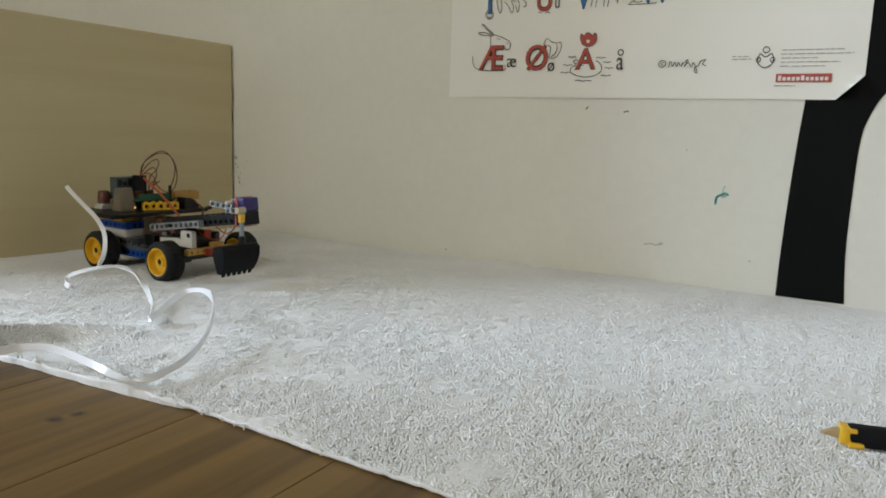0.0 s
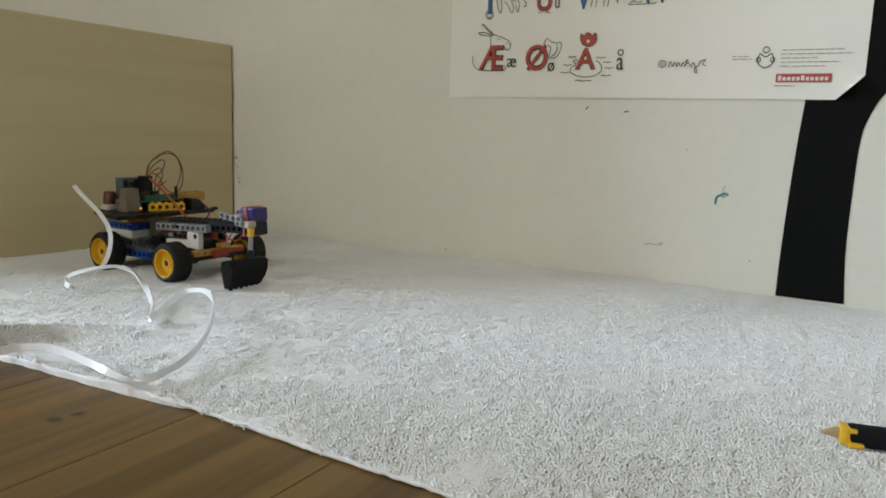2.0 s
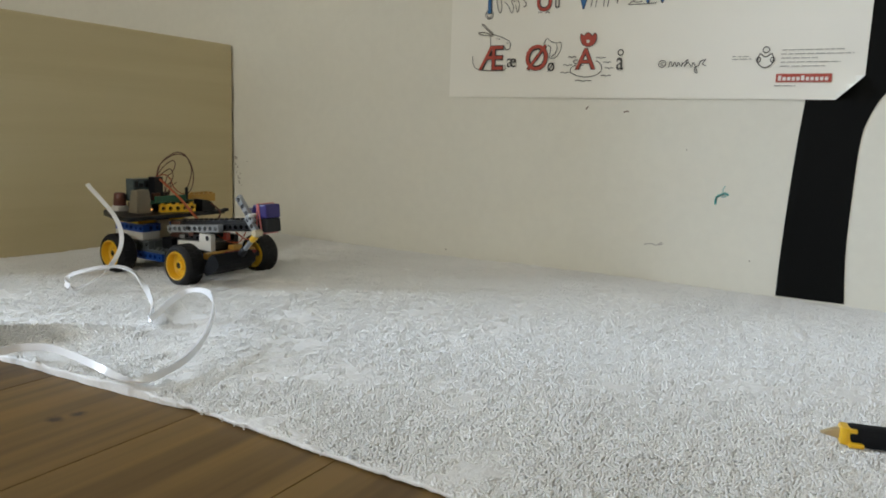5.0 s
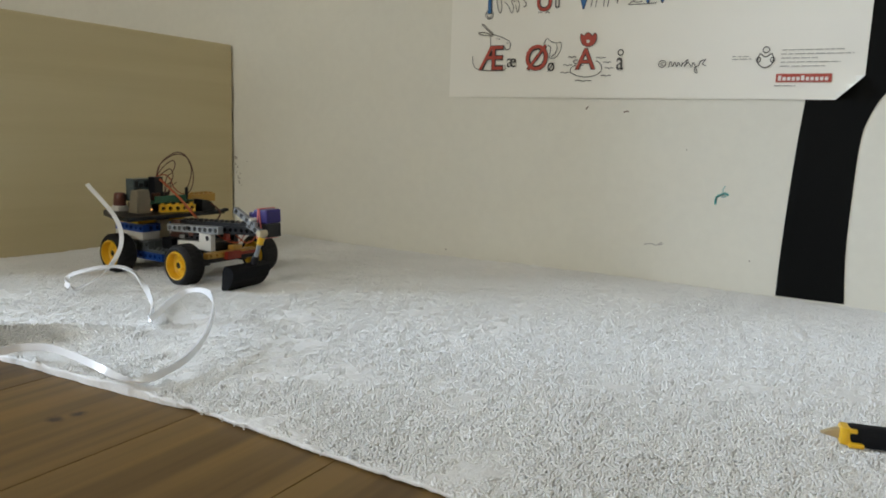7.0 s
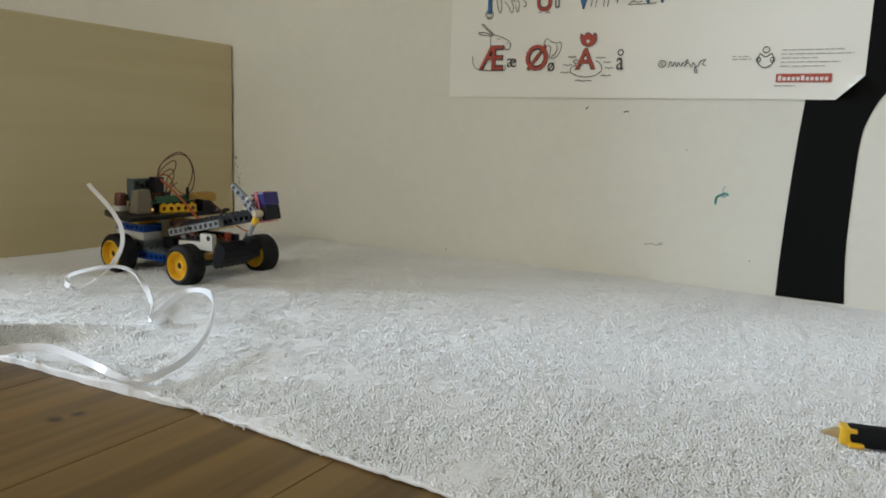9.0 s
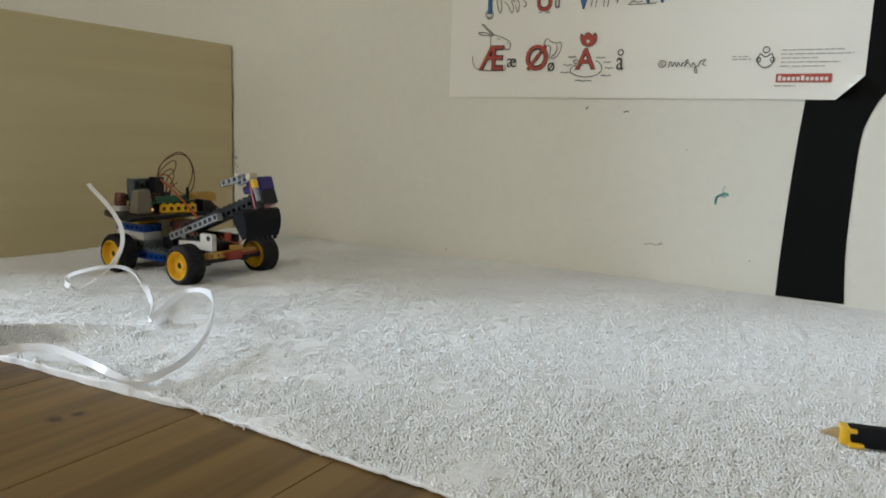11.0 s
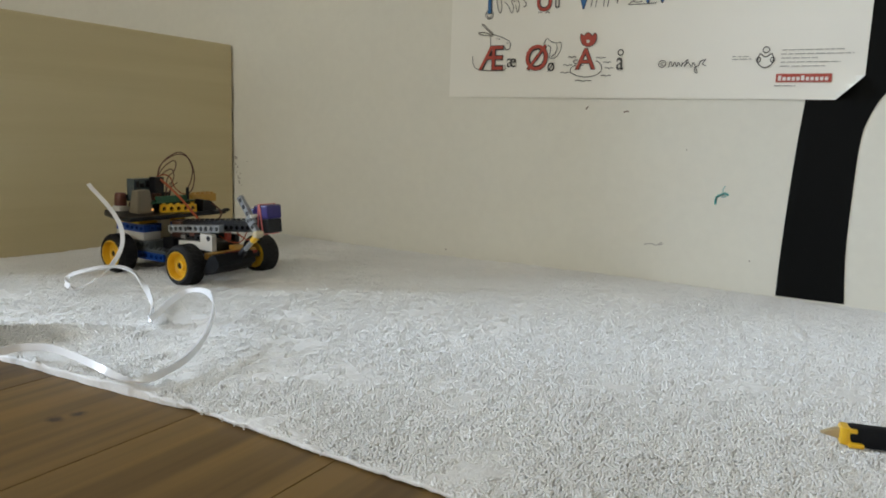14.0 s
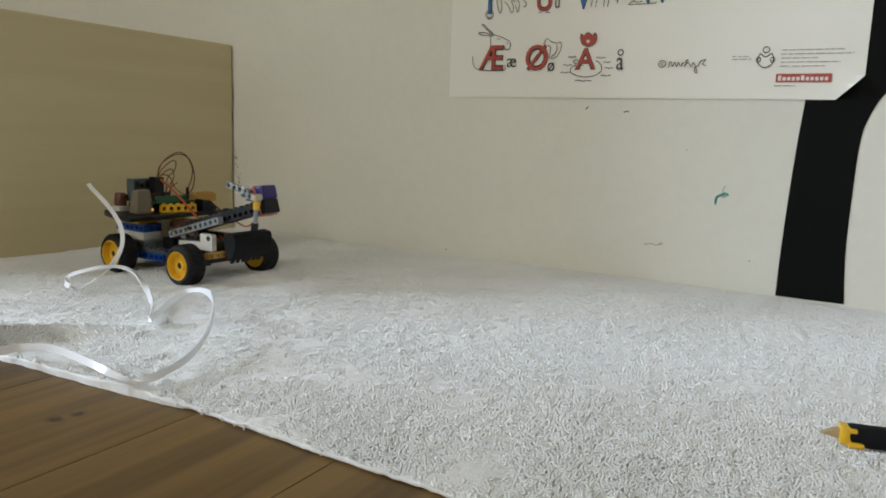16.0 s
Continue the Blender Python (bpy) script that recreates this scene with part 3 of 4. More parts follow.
    ring(-0.2878, 0.2842, 0.0034, w * 1.5)
    # the signature, a scribbled line
    stroke([(-0.2272, 0.2648), (-0.2253, 0.2722), (-0.2223, 0.2660), (-0.2203, 0.2714), (-0.2173, 0.2660), (-0.2158, 0.2709), (-0.2124, 0.2664), (-0.2103, 0.2708), (-0.2116, 0.2678), (-0.2045, 0.2743), (-0.2085, 0.2658), (-0.2044, 0.2707), (-0.2001, 0.2657), (-0.1981, 0.2706), (-0.1931, 0.2596), (-0.1952, 0.2589), (-0.1962, 0.2645), (-0.1920, 0.2669), (-0.1898, 0.2717), (-0.1840, 0.2740), (-0.1874, 0.2692), (-0.1833, 0.2665)], w)
    stroke([(-0.2351 + 0.0042 * math.cos(a * 0.785), 0.2694 + 0.0040 * math.sin(a * 0.785)) for a in range(8)], w, True)
    stroke([(-0.2346 + 0.0017 * math.cos(0.8 + a * 0.785), 0.2694 + 0.0017 * math.sin(0.8 + a * 0.785)) for a in range(7)], w * 0.8)
    # reading figure mark
    stroke([(-0.1180 + 0.0034 * math.cos(a * 0.785), 0.2835 + 0.0034 * math.sin(a * 0.785)) for a in range(8)], w, True)
    stroke([(-0.1245, 0.2790), (-0.1180, 0.2755), (-0.1115, 0.2790), (-0.1100, 0.2690), (-0.1180, 0.2635), (-0.1260, 0.2690)], w * 1.2, True)
    for ax in (-0.1255, -0.1105):
        stroke([(ax + 0.0022 * math.cos(a * 0.785), 0.2725 + 0.0028 * math.sin(a * 0.785)) for a in range(8)], w, True)
    # tulip crown of the last letter
    t = bmesh.new()
    pts = [(-0.3417, 0.3069), (-0.3408, 0.3085), (-0.3374, 0.3063), (-0.3338, 0.3094), (-0.3300, 0.3093), (-0.3260, 0.3059), (-0.3230, 0.3089), (-0.3204, 0.3067), (-0.3204, 0.3004), (-0.3240, 0.2946), (-0.3312, 0.2925), (-0.3379, 0.2950), (-0.3413, 0.3010)]
    extrude_outline(t, pts, ink - 0.0002, ink)
    part("letter_crown", t, M_REDINK, root)
    t = bmesh.new()
    add_stroke(t, pts, w, ink - 0.0003, True)
    part("drawn_line", t, M_INK, root)
    t = bmesh.new()
    add_lathe(t, [(0.0022, ink - 0.0006), (0.0022, ink - 0.0003)], 14, "y", (-0.3313, 0, 0.2990))
    part("crown_eye", t, M_WHITEINK, root)
    # small print as plain bars, red trade mark as a plain shape
    rng = random.Random(3)
    for z, xa, xb in ((0.2830, -0.1015, -0.0385), (0.2785, -0.1020, -0.0290), (0.2740, -0.1015, -0.0640), (0.2695, -0.1015, -0.0410), (0.2650, -0.1020, -0.0560), (0.2432, -0.1060, -0.0840), (0.2765, -0.1545, -0.1345), (0.2735, -0.1545, -0.1325)):
        x = xa
        b = bmesh.new()
        while x < xb:
            ln = min(rng.uniform(0.004, 0.011), xb - x)
            add_box(b, x, x + ln, ink, ink + 0.0002, z - 0.0004, z + 0.0004)
            x += ln + 0.0014
        part("print_line", b, M_GREYINK, root)
    part("red_label", box_bm(-0.1050, -0.0478, ink, ink + 0.0003, 0.2472, 0.2566), M_REDINK, root)
    b = bmesh.new()
    for k in range(11):
        xa = -0.1028 + k * 0.0048
        add_box(b, xa, xa + 0.0034, ink - 0.0004, ink - 0.0001, 0.2490, 0.2545 if k in (0, 5) else 0.2530)
    part("label_bar", b, M_WHITEINK, root)
    return root


build_poster()


# ---- black tree-trunk decal and stains on the wall ----
def build_decal():
    bm = bmesh.new()
    left = [(-0.0822, 0.0), (-0.0812, 0.06), (-0.0776, 0.149), (-0.0723, 0.2273), (-0.064, 0.32), (-0.055, 0.42), (-0.06, 0.55), (-0.09, 0.72)]
    right = [(-0.0101, 0.0), (-0.0144, 0.0573), (-0.0146, 0.1213), (-0.0128, 0.1838), (-0.0064, 0.2115), (0.0059, 0.2358), (0.030, 0.262), (0.075, 0.290), (0.12, 0.31), (0.12, 0.36), (0.06, 0.42), (0.04, 0.55), (0.06, 0.72)]
    def eased(pts):
        out = []
        for i in range(len(pts) - 1):
            p0, p1, p2, p3 = (Vector(pts[min(max(k, 0), len(pts) - 1)]) for k in (i - 1, i, i + 1, i + 2))
            for k in range(6):
                u = k / 6
                out.append(tuple(0.5 * ((2 * p1) + (p2 - p0) * u + (2 * p0 - 5 * p1 + 4 * p2 - p3) * u * u + (3 * p1 - p0 - 3 * p2 + p3) * u ** 3)))
        return out + [pts[-1]]

    extrude_outline(bm, eased(right) + eased(left)[::-1], WALL_Y - 0.0008, WALL_Y + 0.001)
    return tagged(part("wall_decal", bm, M_DECAL), "black vinyl tree trunk decal stuck on the white wall", "wall decal")


build_decal()


def blot(name, strokes, width, mat, label):
    bm = bmesh.new()
    for s in strokes:
        add_stroke(bm, s, width, WALL_Y - 0.0006)
    return tagged(part(name, bm, mat), label, "stain", kind="structure")


blot("crayon_mark", [[(-0.1590, 0.1025), (-0.1583, 0.1108), (-0.1534, 0.1146), (-0.1484, 0.1165), (-0.1447, 0.1140)]], 0.0026, M_TEAL, "teal crayon squiggle on the white wall")
blot("crayon_mark", [[(-0.1560, 0.1125), (-0.1500, 0.1150), (-0.1480, 0.1125), (-0.1530, 0.1120)], [(-0.1510, 0.1170), (-0.1514, 0.1215), (-0.1491, 0.1251)], [(-0.1595, 0.1080), (-0.1570, 0.1120)]], 0.0014, M_TEAL_PALE, "pale teal crayon smear on the white wall")
blot("wall_stain", [[(-0.3295, 0.2135), (-0.3265, 0.2175)], [(-0.2795, 0.2105), (-0.2755, 0.2117), (-0.2730, 0.2113)]], 0.0016, M_SMUDGE, "small dark scuff on the white wall")
blot("wall_stain", [[(-0.241, 0.045), (-0.232, 0.047), (-0.226, 0.0455), (-0.219, 0.050)], [(-0.2235, 0.046), (-0.2170, 0.048)]], 0.0012, M_PENCIL, "faint pencil smudge on the white wall")
blot("wall_stain", [[(-0.9544, 0.1266), (-0.9540, 0.1225), (-0.9532, 0.119)], [(-0.9503, 0.1235), (-0.9498, 0.1205)], [(-0.9272, 0.1178), (-0.9264, 0.1168)], [(-0.9484, 0.1078), (-0.9478, 0.1058)], [(-0.9506, 0.0990), (-0.9500, 0.0965)], [(-0.9476, 0.0918), (-0.9468, 0.0900)],
                    [(-0.9420, 0.0948), (-0.9418, 0.0960)], [(-0.9455, 0.0838), (-0.9450, 0.0800), (-0.9437, 0.0785)], [(-0.9400, 0.0765), (-0.9395, 0.0750)], [(-0.9530, 0.1130), (-0.9527, 0.1100)], [(-0.9445, 0.0880), (-0.9432, 0.0862)],
                    [(-0.9472, 0.0885), (-0.9466, 0.0866)]], 0.0016, M_SMUDGE, "reddish-brown specks on the wall beside the board")
blot("wall_stain", [[(-0.1985, 0.1660), (-0.1978, 0.1665)]], 0.0014, M_SMUDGE, "tiny dark speck on the white wall")
blot("wall_stain", [[(-0.1146, 0.0375), (-0.1136, 0.0380)], [(-0.5318, 0.0074), (-0.5305, 0.0076)]], 0.0016, M_SMUDGE, "tiny dark specks low on the white wall")

# ---- utility knife lying on the carpet ----
def build_knife():
    root = tagged(new("utility_knife"), "black and yellow plastic utility knife lying on the carpet", "knife")
    bm = bmesh.new()
    add_box(bm, 0.0030, 0.110, -0.0085, 0.0040, 0.0030, 0.0128, bevel=0.0036)
    add_box(bm, 0.0110, 0.110, -0.0092, 0.0060, 0.0008, 0.0090, bevel=0.0025)
    part("grip", bm, P_MATT, root, smooth=True)
    bm = bmesh.new()
    add_box(bm, -0.0004, 0.0060, -0.0082, 0.0040, 0.0010, 0.0124, bevel=0.0024)
    add_box(bm, 0.0040, 0.0128, -0.0094, 0.0040, 0.0004, 0.0036, bevel=0.0012)
    add_box(bm, 0.0040, 0.0085, -0.0087, -0.0050, 0.0092, 0.0120, bevel=0.0010)
    part("nose", bm, P_YELLOW, root, "yellow plastic nose", smooth=True)
    bm = bmesh.new()
    extrude_outline(bm, [(-0.0105, 0.0058), (0.0005, 0.0035), (0.0005, 0.0105), (-0.0040, 0.0090)], -0.0040, 0.0)
    part("tip", bm, P_TIP, root, "translucent amber tip")
    for k in range(5):
        part("ridge", box_bm(0.030 + k * 0.005, 0.0325 + k * 0.005, -0.0090, -0.006, 0.004, 0.010, bevel=0.0005), P_MATT, root)
    root.matrix_world = pose(0.0000, 0.4985, -0.0010, 0, 0, 14)
    return root


build_knife()

# ---- toy excavator built of bricks ----
STUD = 0.008
WHEEL_R = 0.0236
WHEEL_Z = 0.0209
ROBOT_X, ROBOT_Y, ROBOT_TURN = -0.6965, 0.634, -2.5
ARM_AT, ARM_SIDE = Vector((0.0106, -0.014, 0.0564)), -0.022
PIVOT_OUT = 0.1005


def build_wheel(parent, side):
    """A wheel about its own centre, its outer face towards side (-1 or 1) on y."""
    hub = new("wheel")
    hub.parent = parent
    w = 0.0115
    bm = bmesh.new()
    prof = [(0.0162, -w), (0.0190, -w - 0.0006), (0.0216, -w + 0.0012), (0.0229, -w + 0.0038), (0.0232, 0.0), (0.0229, w - 0.0038), (0.0216, w - 0.0012), (0.0190, w + 0.0006), (0.0162, w)]
    add_lathe(bm, prof, 48, "y", close=True)
    for k in range(24):
        for y0, y1, ph in ((-w + 0.0034, -0.0008, 0.0), (0.0008, w - 0.0034, 0.5)):
            add_box(bm, 0.0214, 0.02345, y0, y1, -0.0020, 0.0020, m=Matrix.Rotation(2 * math.pi * (k + ph) / 24, 4, "Y"))
    part("tyre", bm, P_RUBBER, hub, "black rubber tyre with blocky tread", smooth=True)
    bm = bmesh.new()
    o = side
    prof = [(0.0164, o * 0.0116), (0.0158, o * 0.0124), (0.0150, o * 0.0120), (0.0140, o * 0.0040), (0.0120, o * 0.0022), (0.0064, o * 0.0022), (0.0058, o * 0.0078), (0.0054, o * 0.0084), (0.0036, o * 0.0084), (0.0036, o * 0.0010), (0.0162, -o * 0.0060)]
    add_lathe(bm, prof, 40, "y", close=True)
    prof = [(0.0164, -o * 0.0116), (0.0150, -o * 0.0120), (0.0140, -o * 0.0080), (0.0060, -o * 0.0062), (0.0162, -o * 0.0050)]
    add_lathe(bm, prof, 40, "y", close=True)
    part("rim", bm, P_YELLOW, hub, "yellow plastic rim", smooth=True)
    bm = bmesh.new()
    add_box(bm, -0.0022, 0.0022, -0.0040, 0.0040, -0.0008, 0.0008)
    add_box(bm, -0.0008, 0.0008, -0.0042, 0.0042, -0.0022, 0.0022)
    # black disc sunk in the hub stands in for the hole's shade
    add_lathe(bm, [(0.0035, -0.0074), (0.0035, 0.0074)], 14, "y")
    part("axle_end_hub_shade", bm, P_BLACK, hub)
    return hub


def brick(name, x0, x1, y0, y1, z0, z1, mat, parent, label="", studs=False):
    bm = box_bm(x0, x1, y0, y1, z0, z1, bevel=0.0003)
    if studs:
        x = x0 + 0.004
        while x < x1 - 0.003:
            y = y0 + 0.004
            while y < y1 - 0.003:
                add_stud(bm, x, y, z1)
                y += STUD
            x += STUD
    return part(name, bm, mat, parent, label)


def build_robot():
    root = tagged(new("toy_excavator"), "homemade brick-built toy excavator with yellow wheels, circuit board and loose wires", "toy robot")
    along = lambda x, y, z: pose(x, y, z)
    across = lambda x, y, z: pose(x, y, z, 0, 0, 90)
    # chassis, bottom up
    for y in (-0.031, 0.031):
        part("chassis_beam", beam_bm(9, along(-0.105, y, 0.0125), studs=True), P_BLUE, root, "blue pierced chassis beam")
        part("chassis_beam", beam_bm(8, along(-0.0240, y * 0.9, 0.0165), studs=True), P_BLACK, root)
    brick("base_plate", -0.105, -0.025, -0.027, 0.027, 0.0150, 0.0215, P_BLACK, root)
    brick("plate", -0.113, -0.020, -0.035, 0.035, 0.0222, 0.0254, P_DGREY, root, "dark grey plate", studs=True)
    for y in (-0.0302, 0.0302):
        part("grey_beam", beam_bm(7, along(-0.113, y, 0.0255), studs=False), P_DGREY, root, "dark grey pierced beam")
        brick("white_brick", -0.1145, -0.0612, y - 0.004, y + 0.004, 0.0350, 0.0445, P_WHITE, root)
        part("blue_beam", beam_bm(6, along(-0.1145, y, 0.0446), studs=False), P_BLUE, root, "blue pierced beam")
    part("blue_beam", beam_bm(2, across(-0.0660, -0.0256, 0.0446), studs=False), P_BLUE, root)
    brick("white_brick", -0.0700, -0.0618, -0.0262, -0.0092, 0.0350, 0.0445, P_WHITE, root)
    brick("grey_brick", -0.0700, -0.0500, -0.0262, 0.026, 0.0256, 0.0348, P_DGREY, root)
    brick("cream_block", -0.0990, -0.0630, -0.0088, 0.0060, 0.0350, 0.0604, P_CREAM, root, "cream plastic block")
    brick("yellow_plate", -0.118, -0.070, -0.034, 0.034, 0.0542, 0.0574, P_YELLOW, root)
    brick("spacer_plate", -0.112, -0.074, -0.030, 0.030, 0.0575, 0.0606, P_BLACK, root)
    brick("servo_block", -0.050, -0.012, -0.002, 0.022, 0.0350, 0.0590, P_BROWN, root, "dark brown plastic motor block")
    brick("mount_brick", -0.040, -0.022, -0.0225, -0.009, 0.0256, 0.0400, P_BLACK, root)
    # white side of the drive box with its round hole
    bm = bmesh.new()
    extrude_outline(bm, [(-0.0060, 0.0350), (0.0515, 0.0330), (0.0515, 0.0510), (0.0495, 0.0525), (0.0320, 0.0525), (0.0315, 0.0425), (-0.0060, 0.0405)], -0.0266, -0.0200)
    part("white_panel", bm, P_WHITE, root, "white plastic side panel")
    bm = bmesh.new()
    add_lathe(bm, [(0.0018, -0.0268), (0.0030, -0.0268), (0.0030, -0.0262), (0.0018, -0.0262)], 16, "y", (0.0455, 0, 0.0478), close=True)
    add_lathe(bm, [(0.0029, -0.0264), (0.0029, -0.0267)], 16, "y", (0.0455, 0, 0.0478))
    part("hole_bush", bm, P_BLACK, root)
    brick("rear_panel", -0.0280, 0.0480, 0.0120, 0.0180, 0.0340, 0.0490, P_BLACK, root)
    brick("gear_box", -0.018, 0.046, -0.0190, 0.0115, 0.0300, 0.0420, P_BLACK, root)
    part("dark_beam", beam_bm(3, along(0.0045, -0.0215, 0.0436), studs=False, h=0.0062, r=0.0018), P_BLACK, root)
    brick("motor_end", -0.0060, 0.0030, -0.0240, -0.0190, 0.0428, 0.0470, P_METAL, root, "small bare metal motor end")
    brick("red_brick", 0.0560, 0.0610, -0.0120, -0.0060, 0.0460, 0.0545, P_RED, root)
    brick("red_brick", 0.012, 0.020, -0.0255, -0.0200, 0.0475, 0.0520, P_REDBROWN, root)
    # front axle carrier
    bm = beam_bm(8, across(0.0560, -0.0380, 0.0262), studs=False, h=0.0066, r=0.0019)
    part("axle_beam", bm, P_AMBER, root, "yellow-orange pierced cross beam")
    brick("axle_box", 0.0400, 0.0560, -0.044, 0.044, 0.0205, 0.0258, P_BLACK, root)
    brick("red_brick", 0.0585, 0.0660, -0.0140, 0.0060, 0.0238, 0.0325, P_RED, root)
    brick("red_brick", 0.0602, 0.0632, 0.0070, 0.0320, 0.0268, 0.0302, P_RED, root)
    brick("amber_brick", 0.0500, 0.0590, 0.0000, 0.0140, 0.0332, 0.0380, P_AMBER, root)
    for x in (-0.077, 0.043):
        bm = bmesh.new()
        add_lathe(bm, [(0.0022, -0.058), (0.0022, 0.058)], 10, "y", (x, 0, WHEEL_Z))
        part("axle", bm, P_BLACK, root)

    # circuit tray
    px0, px1, py0, py1, pz = -0.134, -0.043, -0.066, 0.079, 0.0664
    bm = bmesh.new()
    plan = [(px1, py0), (px1, py1), (px0, py1), (px0, -0.034), (-0.121, -0.046), (-0.075, -0.063)]
    low = [bm.verts.new((x, y, pz - 0.0050)) for x, y in plan]
    top = [bm.verts.new((x, y, pz)) for x, y in plan]
    bm.faces.new(low[::-1]), bm.faces.new(top)
    for k in range(len(plan)):
        j = (k + 1) % len(plan)
        bm.faces.new((low[k], low[j], top[j], top[k]))
    bmesh.ops.bevel(bm, geom=bm.edges[:], offset=0.0006, segments=1, affect="EDGES")
    add_lathe(bm, [(0.0022, px0 - 0.008), (0.0028, px0 - 0.006), (0.0022, px0 - 0.003), (0.0022, px0 + 0.002)], 10, "x", (0, -0.030, pz - 0.003))
    add_lathe(bm, [(0.0020, py1 + 0.000), (0.0026, py1 + 0.006), (0.0020, py1 + 0.010)], 10, "y", (px1 - 0.006, 0, pz - 0.001))
    part("tray", bm, P_BLACK, root, "flat black plastic tray")
    part("yellow_beam", beam_bm(5, pose(-0.0690, -0.0040, pz + 0.0002, 0, 0, 68)), P_YELLOW, root, "yellow pierced beam with studs")
    bm = box_bm(-0.118, -0.066, -0.016, 0.050, pz + 0.0116, pz + 0.0130, bevel=0.0003)
    add_box(bm, -0.0700, -0.0672, -0.010, 0.036, pz + 0.0126, pz + 0.0205, bevel=0.0003)
    part("circuit_board", bm, P_GREEN, root, "green circuit board")
    bm = bmesh.new()
    for k in range(7):
        add_box(bm, -0.114 + 0.006 * k, -0.110 + 0.006 * k, 0.010, 0.018, pz + 0.0127, pz + 0.0127 + 0.002 + 0.001 * (k % 3), bevel=0.0003)
    add_box(bm, -0.116, -0.112, -0.020, 0.045, pz + 0.0127, pz + 0.0205, bevel=0.0004)
    part("pin_header", bm, P_BLACK, root)
    brick("support_block", -0.112, -0.081, -0.018, 0.050, pz + 0.0003, pz + 0.0108, P_BLACK, root)
    # tan wedge
    bm = bmesh.new()
    base = [(-0.089, -0.0345), (-0.069, -0.0345), (-0.069, -0.0125), (-0.089, -0.0125)]
    lower = [bm.verts.new((x, y, pz + 0.0002)) for x, y in base]
    upper = [bm.verts.new((-0.080 + (x + 0.079) * 0.62, -0.0225 + (y + 0.0235) * 0.80, pz + 0.0285)) for x, y in base]
    bm.faces.new(lower[::-1]), bm.faces.new(upper)
    for k in range(4):
        j = (k + 1) % 4
        bm.faces.new((lower[k], lower[j], upper[j], upper[k]))
    bmesh.ops.bevel(bm, geom=bm.edges[:], offset=0.001, segments=2, affect="EDGES")
    part("tan_wedge", bm, P_TAN, root, "tan plastic wedge")
    # stacked shield board
    bm = box_bm(-0.1120, -0.0975, -0.020, 0.012, pz + 0.013, pz + 0.0405, bevel=0.0008)
    part("shield_board", bm, P_SLATE, root, "grey-green stacked circuit board")
    bm = bmesh.new()
    for k in range(5):
        add_box(bm, -0.0974, -0.0955, -0.018 + 0.007 * k, -0.0135 + 0.007 * k, pz + 0.030, pz + 0.038 - 0.003 * (k % 2), bevel=0.0004)
    part("chip", bm, P_BLACK, root)
    part("socket", box_bm(-0.0970, -0.085, 0.002, 0.0150, pz + 0.0005, pz + 0.043, bevel=0.0006), P_BLACK, root, "black plug socket")
    bm = bmesh.new()
    add_box(bm, -0.0870, -0.0840, -0.002, 0.010, pz + 0.014, pz + 0.023, bevel=0.0005)
    part("relay", bm, P_REDBROWN, root)
    bm = bmesh.new()
    add_lathe(bm, [(0.0088, 0), (0.0088, 0.0018)], 24, "z", (-0.1150, -0.0270, pz + 0.0050))
    add_box(bm, -0.123, -0.107, -0.035, -0.019, pz + 0.0002, pz + 0.0050, bevel=0.0004)
    part("white_base", bm, P_WHITE, root, smooth=True)
    bm = bmesh.new()
    add_lathe(bm, [(0.0076, 0), (0.0075, 0.0070), (0.0066, 0.0150), (0.0056, 0.0160)], 24, "z", (-0.1150, -0.0270, pz + 0.0069))
    part("round_brick", bm, P_REDBROWN, root, "red-brown round brick", smooth=True)
    # rear yellow beam and the dark rounded piece beside it
    brick("yellow_brick", -0.0930, -0.0770, 0.0520, 0.0920, pz + 0.0085, pz + 0.0190, P_AMBER, root, "amber-yellow studded brick", studs=True)
    brick("support_block", -0.0900, -0.0800, 0.0530, 0.0700, pz + 0.0003, pz + 0.0084, P_BROWN, root)
    bm = bmesh.new()
    extrude_outline(bm, [(0.044, pz + 0.0002), (0.066, pz + 0.0002), (0.0645, pz + 0.006), (0.060, pz + 0.011), (0.053, pz + 0.0142), (0.044, pz + 0.0150)], -0.016, 0.0)
    bmesh.ops.transform(bm, matrix=pose(-0.062, 0, 0, 0, 0, 90), verts=bm.verts[:])
    part("rounded_brick", bm, P_BLACK, root, "dark rounded brick")
    part("diode", box_bm(-0.0655, -0.0640, -0.0190, -0.0172, pz + 0.0040, pz + 0.0060), P_LED, root, "small glowing orange diode")
    # wires
    a = (-0.092, 0.0105, pz + 0.043)
